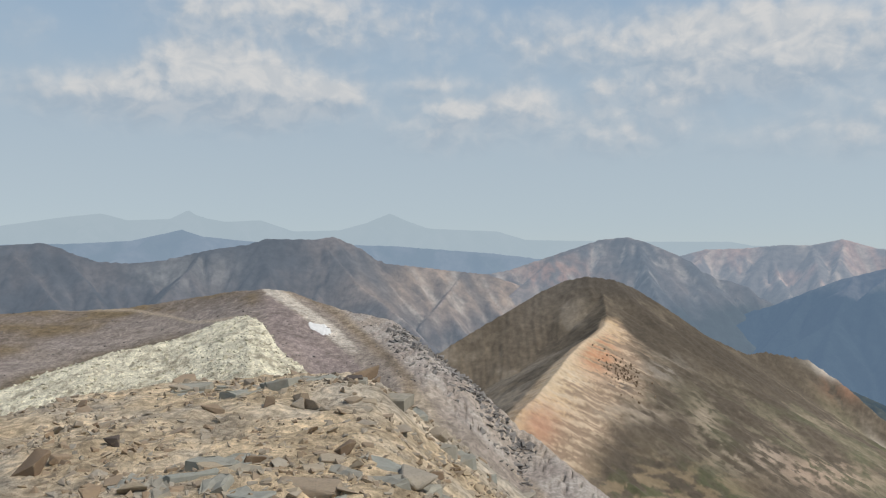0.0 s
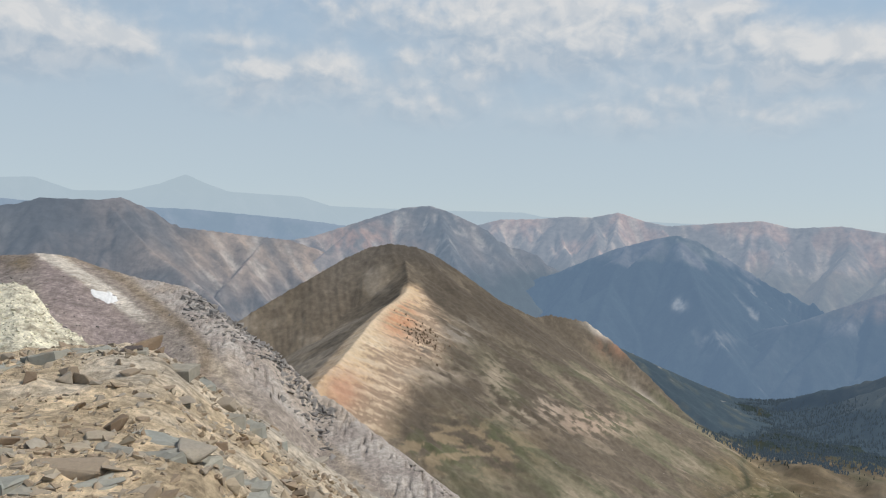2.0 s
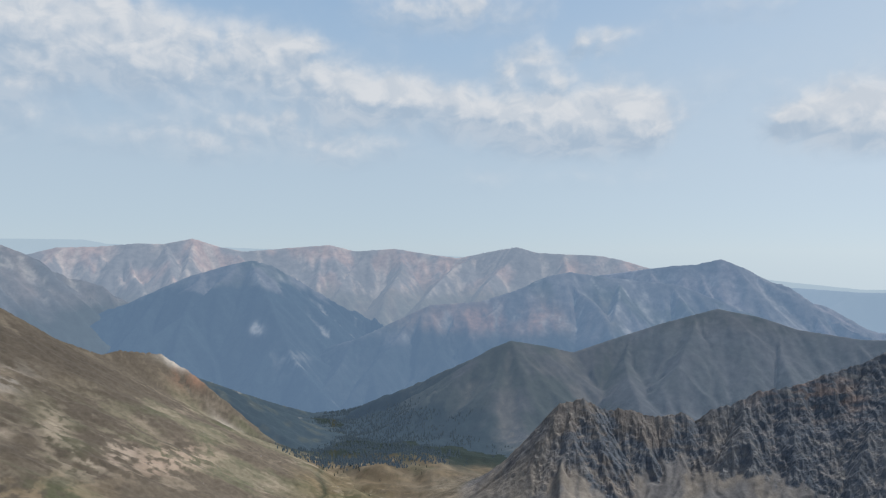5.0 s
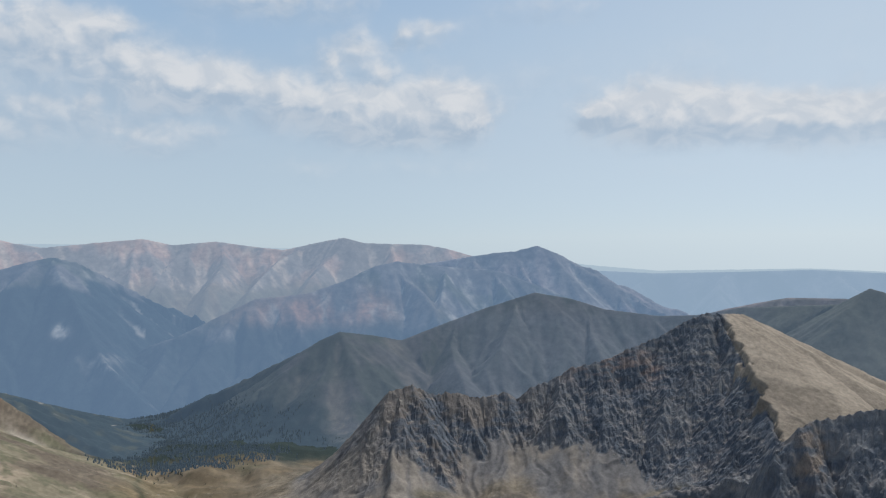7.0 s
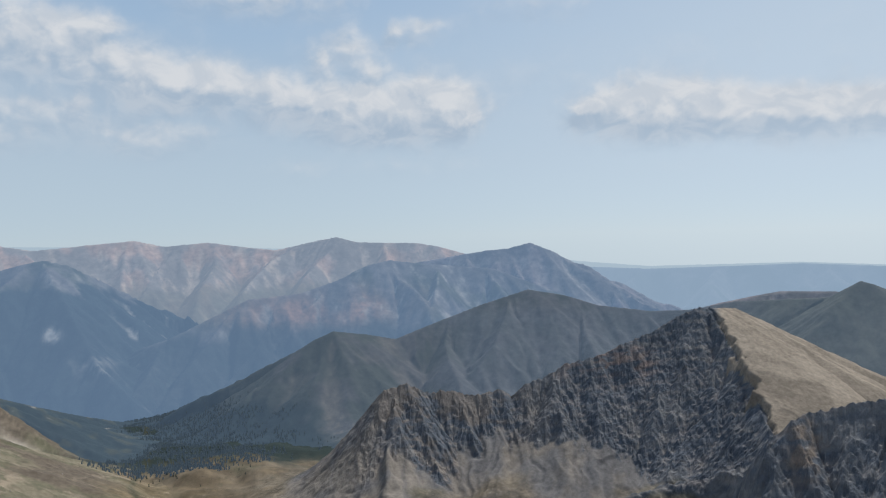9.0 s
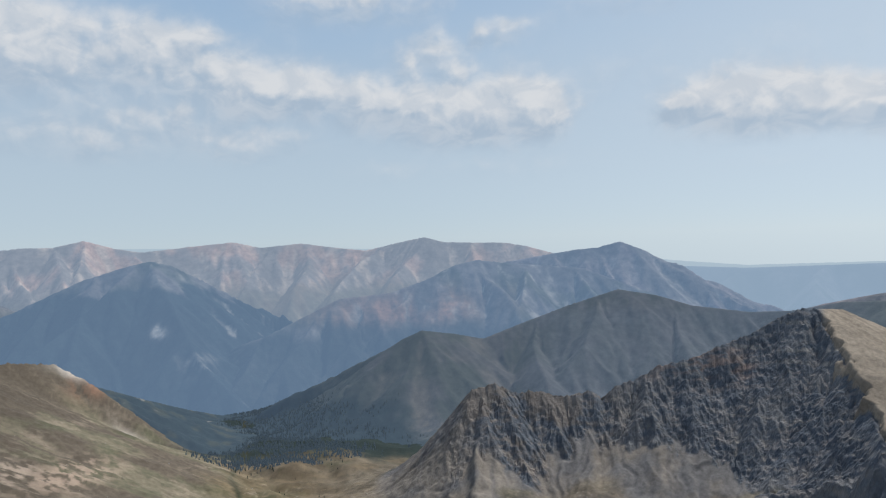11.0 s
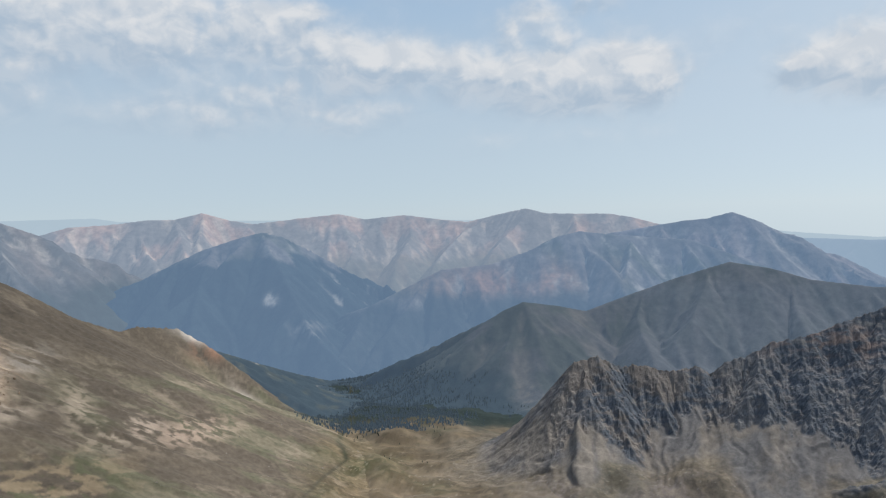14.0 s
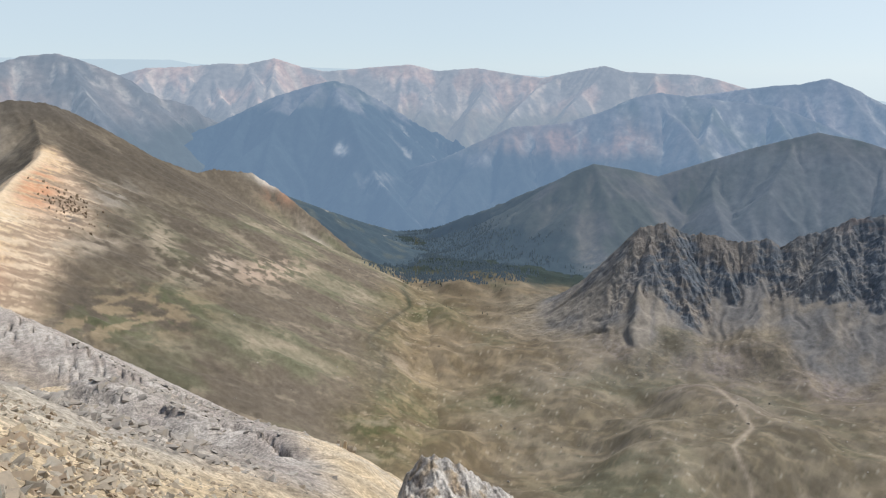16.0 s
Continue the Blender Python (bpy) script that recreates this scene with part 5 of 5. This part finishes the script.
for k in range(255):
    a = rng_.uniform(-38, 40)
    r = rng_.uniform(2.6, 13.0) if a < 8 else rng_.uniform(2.2, 6.0)
    size = (0.07 + 0.30 * rng_.random() ** 2.0) * (0.45 + r / 14)
    lay_rock(rng_.choice(SLABS) if rng_.random() < 0.9 else rng_.choice(BROWNS), a, r, size, 0.36, None, 9.0, rng_)


# dark ribs along the edge of the east face
def build_ribs():
    rng = np.random.default_rng(77)
    n = 1300
    a = rng.uniform(-4.2, 7.0, n)
    r = 217 - (a + 4.2) * 4.2 - np.abs(rng.normal(0, 12, n))
    x, y = r * np.sin(np.radians(a)), r * np.cos(np.radians(a))
    return scatter("rock_rib", "broken dark rock ribs along the ridge edge", np.stack([x, y, ridge_height(x, y)], 1), (0.4 + 2.4 * rng.random(n) ** 3) * r / 180, 78, M_RIB, (0.25, 0.6), 0.30, 0.3)


build_ribs()


def snow_patch():
    """Old snow lying in a hollow of the hill."""
    m = bpy.data.materials.new("old_snow")
    m.use_nodes = True
    T = Tree(m.node_tree)
    p = m.node_tree.nodes["Principled BSDF"]
    n = T.noise(T.node("ShaderNodeTexCoord").outputs["Object"], 0.8, 5.0)
    T.put(p.inputs["Base Color"], T.mix(n, (0.80, 0.80, 0.79), (0.70, 0.69, 0.66)))
    p.inputs["Roughness"].default_value = 0.6
    A, R = np.meshgrid(np.linspace(-10.8, -8.2, 70), np.linspace(201, 224, 60), indexing="ij")
    u, v = (A + 9.5) / 0.95, (R - 213.5) / 6.5
    X, Y = R * np.sin(np.radians(A)), R * np.cos(np.radians(A))
    shape = 0.75 - np.abs(u + 0.25 * v) ** 1.5 - np.abs(v + 0.25 * u) ** 1.5 + 0.5 * fbm(A * 1.5, R / 7, 4, 401) - 1.0 * np.exp(-((u + 0.5) / 0.5) ** 2 - ((v + 0.9) / 0.5) ** 2)
    Z = ridge_height(X, Y) + np.clip(shape, -0.6, 0.4) * 0.6
    ob = sheet("snow_patch", X, Y, Z, np.full((*X.shape, 3), 0.8), m)
    return tagged(ob, "small patch of dirty white old snow", "snow")


snow_patch()


def outcrop():
    """A pale fissured knob of rock low on the east face."""
    A, R = np.meshgrid(np.linspace(35.5, 53.5, 230), np.linspace(15.0, 20.5, 130), indexing="ij")
    X, Y = R * np.sin(np.radians(A)), R * np.cos(np.radians(A))
    brow = np.interp(A, [35.5, 38.6, 39.8, 41.2, 42.3, 44.6, 46.6, 48.0, 49.6, 53.5], [-37, -33.4, -30.8, -29.8, -29.6, -30.2, -31.2, -31.8, -32.8, -37])
    lx, ly = np.radians(A - 43) * 18, R - 18
    crack = ridged(lx * 1.3 + 0.5 * ly, ly * 0.5 + 0.2 * lx, 4, 411, 0.6)
    Z = EYE + 18 * np.tan(np.radians(brow)) - 0.22 * np.maximum(-ly, 0) ** 1.4 - 1.3 * np.maximum(ly, 0) ** 1.3
    Z = Z + (crack - 0.78) * 0.55 + 0.10 * fbm(lx * 3, ly * 3, 4, 415)
    n = fbm(lx * 1.5, ly * 1.5, 5, 417)
    c_ = blend((0.39, 0.365, 0.335), (0.34, 0.27, 0.19), step(n, -0.1, 0.6))
    c_ = blend(c_, (0.15, 0.13, 0.12), step(0.64 - crack, 0.0, 0.12) * 0.8)
    ob = sheet("rock_outcrop", X, Y, Z, c_, M_NEAR)
    return tagged(ob, "pale grey fissured rock outcrop on the slope", "rock")


outcrop()


def pinnacle(k, a, r, size):
    """One upright fin of rock on the slope's edge."""
    bm = hull(500 + k, 2.0, 14, 0.9)
    for v in bm.verts:
        v.co.x *= 0.45
    bmesh.ops.bevel(bm, geom=list(bm.edges), offset=0.03, segments=1, affect="EDGES")
    me = bpy.data.meshes.new("rock_fin")
    bm.to_mesh(me)
    bm.free()
    me.materials.append(M_STONE)
    x, y, z = on_ridge(a, r)
    ob = new("rock_fin", me)
    ob.matrix_world = Matrix.Translation((x, y, z + size * 0.75)) @ pose(0, 0, 0, 6 * (k % 3 - 1), 5 * (k % 2), 37 * k) @ Matrix.Scale(size, 4)
    return tagged(ob, "upright weathered rock fin on the slope edge", "rock", "rock fins on the slope")


for k, a in enumerate((33.3, 33.8, 34.2, 34.6)):
    pinnacle(k, a, 38.0, 0.36 + 0.06 * (k % 2))


# ================= trees =================
def needle_material(name, haze_glow=0.0):
    m = bpy.data.materials.new(name)
    m.use_nodes = True
    T = Tree(m.node_tree)
    p = m.node_tree.nodes["Principled BSDF"]
    info, geo = T.node("ShaderNodeObjectInfo"), T.node("ShaderNodeNewGeometry")
    pick = T.m("FRACT", T.m("ADD", info.outputs["Random"], geo.outputs["Random Per Island"]))
    n = T.noise(T.node("ShaderNodeTexCoord").outputs["Object"], 0.9, 4.0)
    col = T.mix(pick, (0.020, 0.030, 0.026), (0.036, 0.048, 0.038))
    T.put(p.inputs["Base Color"], T.mix(T.ramp(n, 0.3, 0.7, 0, 0.5), col, (0.03, 0.042, 0.028)))
    p.inputs["Roughness"].default_value = 0.9
    # Bluish emission stands in for haze over the far woods.
    if haze_glow:
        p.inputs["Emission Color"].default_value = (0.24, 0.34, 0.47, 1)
        p.inputs["Emission Strength"].default_value = haze_glow
    return m


M_NEEDLES = needle_material("spruce_needles")
M_FARNEEDLES = needle_material("hazed_distant_spruce_needles", 0.14)
M_BARK = stone_material("spruce_bark", [(0.08, 0.06, 0.045), (0.11, 0.085, 0.06)])


def spruce_form(seed, tiers=5):
    """Drooping ragged tiers of boughs about a stem, one metre high: places and triangles."""
    rng = np.random.default_rng(seed)
    V, F = [], []
    for k in range(tiers):
        z0, rad = 0.08 + 0.86 * k / tiers, 0.20 * (1 - k / (tiers + 0.6)) + 0.015
        top = z0 + 1.5 / tiers
        n0 = len(V)
        V.append((0, 0, min(top, 1.0)))
        for j in range(7):
            a = 6.283 * (j + rng.uniform(-0.3, 0.3)) / 7
            q = rad * rng.uniform(0.6, 1.25)
            V.append((q * math.cos(a), q * math.sin(a), z0 + rng.uniform(-0.04, 0.03)))
        F += [(n0, n0 + 1 + j, n0 + 1 + (j + 1) % 7) for j in range(7)]
    return np.array(V), np.array(F)


def land(x, y):
    """Ground under the valley's trees and stones."""
    z = floor_height(x, y)
    a, r = np.degrees(np.arctan2(x, y)), np.hypot(x, y)
    for ga, gr, Z in LAND:
        u = (a - ga[0]) / (ga[1] - ga[0])
        v = np.interp(r, gr, np.arange(len(gr)))
        ok = (u > 0) & (u < len(ga) - 2) & (r > gr[0]) & (r < gr[-1])
        i, j = np.clip(u.astype(int), 0, len(ga) - 2), np.clip(v.astype(int), 0, len(gr) - 2)
        p, q = np.clip(u - i, 0, 1), np.clip(v - j, 0, 1)
        h = (Z[i, j] * (1 - p) + Z[i + 1, j] * p) * (1 - q) + (Z[i, j + 1] * (1 - p) + Z[i + 1, j + 1] * p) * q
        z = np.where(ok, np.maximum(z, h), z)
    return z


def woods():
    rng = np.random.default_rng(91)
    n = 26000
    a, r = rng.uniform(29, 62, n), rng.uniform(1250, 2150, n)
    x, y = r * np.sin(np.radians(a)), r * np.cos(np.radians(a))
    z = land(x, y)
    e = np.degrees(np.arctan2(z - EYE, r))
    clump = fbm(x / 70, y / 70, 4, 311) + rng.normal(0, 0.18, n)
    belt = step(a, 34, 40) * (1 - step(a, 52, 58)) * step(-e, 10.5, 13.0) * (1 - step(-e, 16.0, 17.5))
    keep = (clump + 1.5 * belt - 0.16 * np.maximum(a - 44, 0) > 0.85) & (belt > 0.05)
    x, y, z = x[keep][:11000], y[keep][:11000], z[keep][:11000]
    forms = [spruce_form(600 + k, 3) for k in range(6)]
    V, F, n0 = [], [], 0
    which, hgt = rng.integers(0, 6, len(x)), rng.uniform(3.5, 8.0, len(x))
    for k, (v, f) in enumerate(forms):
        i = np.nonzero(which == k)[0]
        q = v[None] * hgt[i][:, None, None] * (1.15, 1.15, 1.0) + np.stack([x[i], y[i], z[i] - 0.6], 1)[:, None]
        V.append(q.reshape(-1, 3))
        F.append((f[None] + (np.arange(len(i)) * len(v))[:, None, None] + n0).reshape(-1, 3))
        n0 += len(i) * len(v)
    me = bpy.data.meshes.new("spruce_woods")
    me.from_pydata(np.concatenate(V).tolist(), [], np.concatenate(F).tolist())
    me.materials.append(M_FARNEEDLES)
    return tagged(new("spruce_woods", me), "dark spruce woods on the far valley side", "trees", kind="stuff")


woods()


def spruce():
    """A single spruce, stem and crown, one metre high."""
    tree = new("spruce_tree")
    bm = bmesh.new()
    bmesh.ops.create_cone(bm, cap_ends=True, segments=7, radius1=0.022, radius2=0.006, depth=0.9, matrix=Matrix.Translation((0, 0, 0.43)))
    me = bpy.data.meshes.new("trunk")
    bm.to_mesh(me)
    bm.free()
    me.materials.append(M_BARK)
    new("trunk", me).parent = tree
    v, f = spruce_form(640, 8)
    me = bpy.data.meshes.new("crown")
    me.from_pydata(v.tolist(), [], f.tolist())
    me.materials.append(M_NEEDLES)
    new("crown", me).parent = tree
    return tagged(tree, "small dark spruce standing alone near the creek", "tree", "spruces near the creek")


def lone_trees():
    rng = np.random.default_rng(95)
    first = spruce()
    spots = [(38.6, 1230, 6.5), (38.9, 1240, 5.5), (38.3, 1250, 5), (40.2, 1250, 5), (40.9, 1080, 6), (41.8, 1070, 6), (42.2, 1065, 5), (44.8, 1080, 6), (45.2, 1085, 5)]
    spots += [(a, r, h) for a, r, h in zip(rng.uniform(36, 49, 22), rng.uniform(1180, 1360, 22), rng.uniform(3.5, 7, 22))]
    for k, (a, r, h) in enumerate(spots):
        x, y = r * math.sin(radians(a)), r * math.cos(radians(a))
        z = float(land(np.array([x]), np.array([y]))[0])
        m = Matrix.Translation((x, y, z - 0.3)) @ pose(0, 0, 0, 0, 0, 50 * k) @ Matrix.Scale(h, 4)
        if k == 0:
            first.matrix_world = m
        else:
            ob = copy_thing(first, m)
            ob.matrix_basis = m


lone_trees()


# ================= boulders on the meadow =================
def boulders():
    rng = np.random.default_rng(121)
    n = 420
    a, r = rng.uniform(24, 78, n), rng.uniform(540, 1080, n)
    x, y = r * np.sin(np.radians(a)), r * np.cos(np.radians(a))
    keep = fbm(x / 70, y / 70, 3, 321) > 0.0
    x, y = x[keep], y[keep]
    P = np.stack([x, y, land(x, y)], 1)
    return scatter("boulders", "scattered pale boulders on the meadow", P, 0.7 + 2.6 * rng.random(len(x)) ** 3, 122, M_SCREE, (0.5, 0.9), 0.05)


boulders()


# ================= fractured slabs of bedrock =================
M_SLAB = stone_material("grey_green_slab", [(0.36, 0.345, 0.285), (0.30, 0.31, 0.275), (0.40, 0.355, 0.27), (0.33, 0.30, 0.24)], 9.0)


def clip(poly, p, n):
    """The part of a flat polygon on the near side of the line through p with normal n."""
    out = []
    for k in range(len(poly)):
        a, b = poly[k], poly[(k + 1) % len(poly)]
        da, db = (a - p).dot(n), (b - p).dot(n)
        if da <= 0:
            out.append(a)
        if (da < 0) != (db < 0) and abs(da - db) > 1e-9:
            out.append(a + (b - a) * (da / (da - db)))
    return out


def slab_field(cx, cy, rx, ry, cell, seed, keep):
    """Bedrock broken into flat slabs with open cracks: each slab a piece of the ridge."""
    rng = random.Random(seed)
    pts = []
    for i in range(-12, 13):
        for j in range(-12, 13):
            p = Vector(((i + 0.5 * (j % 2) + rng.uniform(-0.55, 0.55)) * cell * 1.2, (j + rng.uniform(-0.55, 0.55)) * cell * 0.75))
            if (p.x / (rx + cell)) ** 2 + (p.y / (ry + cell)) ** 2 < 1:
                pts.append(p)
    for p in pts:
        if (p.x / rx) ** 2 + (p.y / ry) ** 2 > 1 or rng.random() > keep:
            continue
        poly = [p + Vector(c) * cell * 2 for c in ((-1, -1), (1, -1), (1, 1), (-1, 1))]
        for q in pts:
            if q is not p and (q - p).length < cell * 3:
                poly = clip(poly, (p + q) / 2, (q - p).normalized())
        if len(poly) < 3:
            continue
        shrink, deep = rng.uniform(0.84, 0.97), rng.uniform(0.12, 0.2)
        bm = bmesh.new()
        loops = []
        for z, f in ((-deep, 1.0), (-0.012, 1.0), (0.0, 0.95)):
            loops.append([bm.verts.new(((v.x - p.x) * shrink * f, (v.y - p.y) * shrink * f, z + rng.uniform(-0.006, 0.006))) for v in poly])
        for lo, hi in zip(loops[:-1], loops[1:]):
            for k in range(len(poly)):
                bm.faces.new((lo[k], lo[(k + 1) % len(poly)], hi[(k + 1) % len(poly)], hi[k]))
        top = bm.faces.new(loops[-1])
        # a worn, uneven face
        mid = bmesh.ops.poke(bm, faces=[top])["faces"]
        cut = bmesh.ops.subdivide_edges(bm, edges=list({e for f in mid for e in f.edges}), cuts=1, use_grid_fill=True)
        lo_z = -deep * 0.5
        for v in bm.verts:
            if v.co.z > lo_z:
                v.co += Vector((rng.gauss(0, 0.008), rng.gauss(0, 0.008), rng.gauss(0, 0.010)))
        bmesh.ops.recalc_face_normals(bm, faces=bm.faces)
        me = bpy.data.meshes.new("slab")
        bm.to_mesh(me)
        bm.free()
        me.materials.append(M_SLAB)
        x, y = cx + p.x, cy + p.y
        z = float(ridge_height(np.array([x]), np.array([y]))[0])
        ob = new("slab", me)
        ob.matrix_world = pose(x, y, z + rng.uniform(-0.045, 0.045), rng.gauss(0, 6), rng.gauss(0, 6), 0)
        ob.parent = RIDGE


slab_field(-0.15, 5.2, 1.35, 1.1, 0.34, 11, 0.72)
slab_field(-1.75, 5.6, 0.8, 0.6, 0.3, 12, 0.6)
slab_field(-2.1, 4.3, 0.7, 0.4, 0.32, 13, 0.6)
slab_field(-1.6, 10.2, 2.4, 0.7, 0.45, 14, 0.55)
slab_field(0.25, 4.0, 0.9, 0.5, 0.3, 15, 0.7)
slab_field(1.0, 4.1, 0.5, 0.5, 0.22, 16, 0.55)


def pinnacles():
    """Dark little towers of rock on the ochre slope."""
    rng = np.random.default_rng(131)
    n = 140
    a, r = rng.normal(13.9, 0.9, n), rng.normal(850, 22, n)
    x, y = r * np.sin(np.radians(a)), r * np.cos(np.radians(a))
    return scatter("rock_towers", "dark little rock towers on the ochre slope", np.stack([x, y, land(x, y)], 1), rng.uniform(1.0, 3.4, n), 132, M_BROWN, (0.9, 1.6), 0.0, 0.2)


pinnacles()
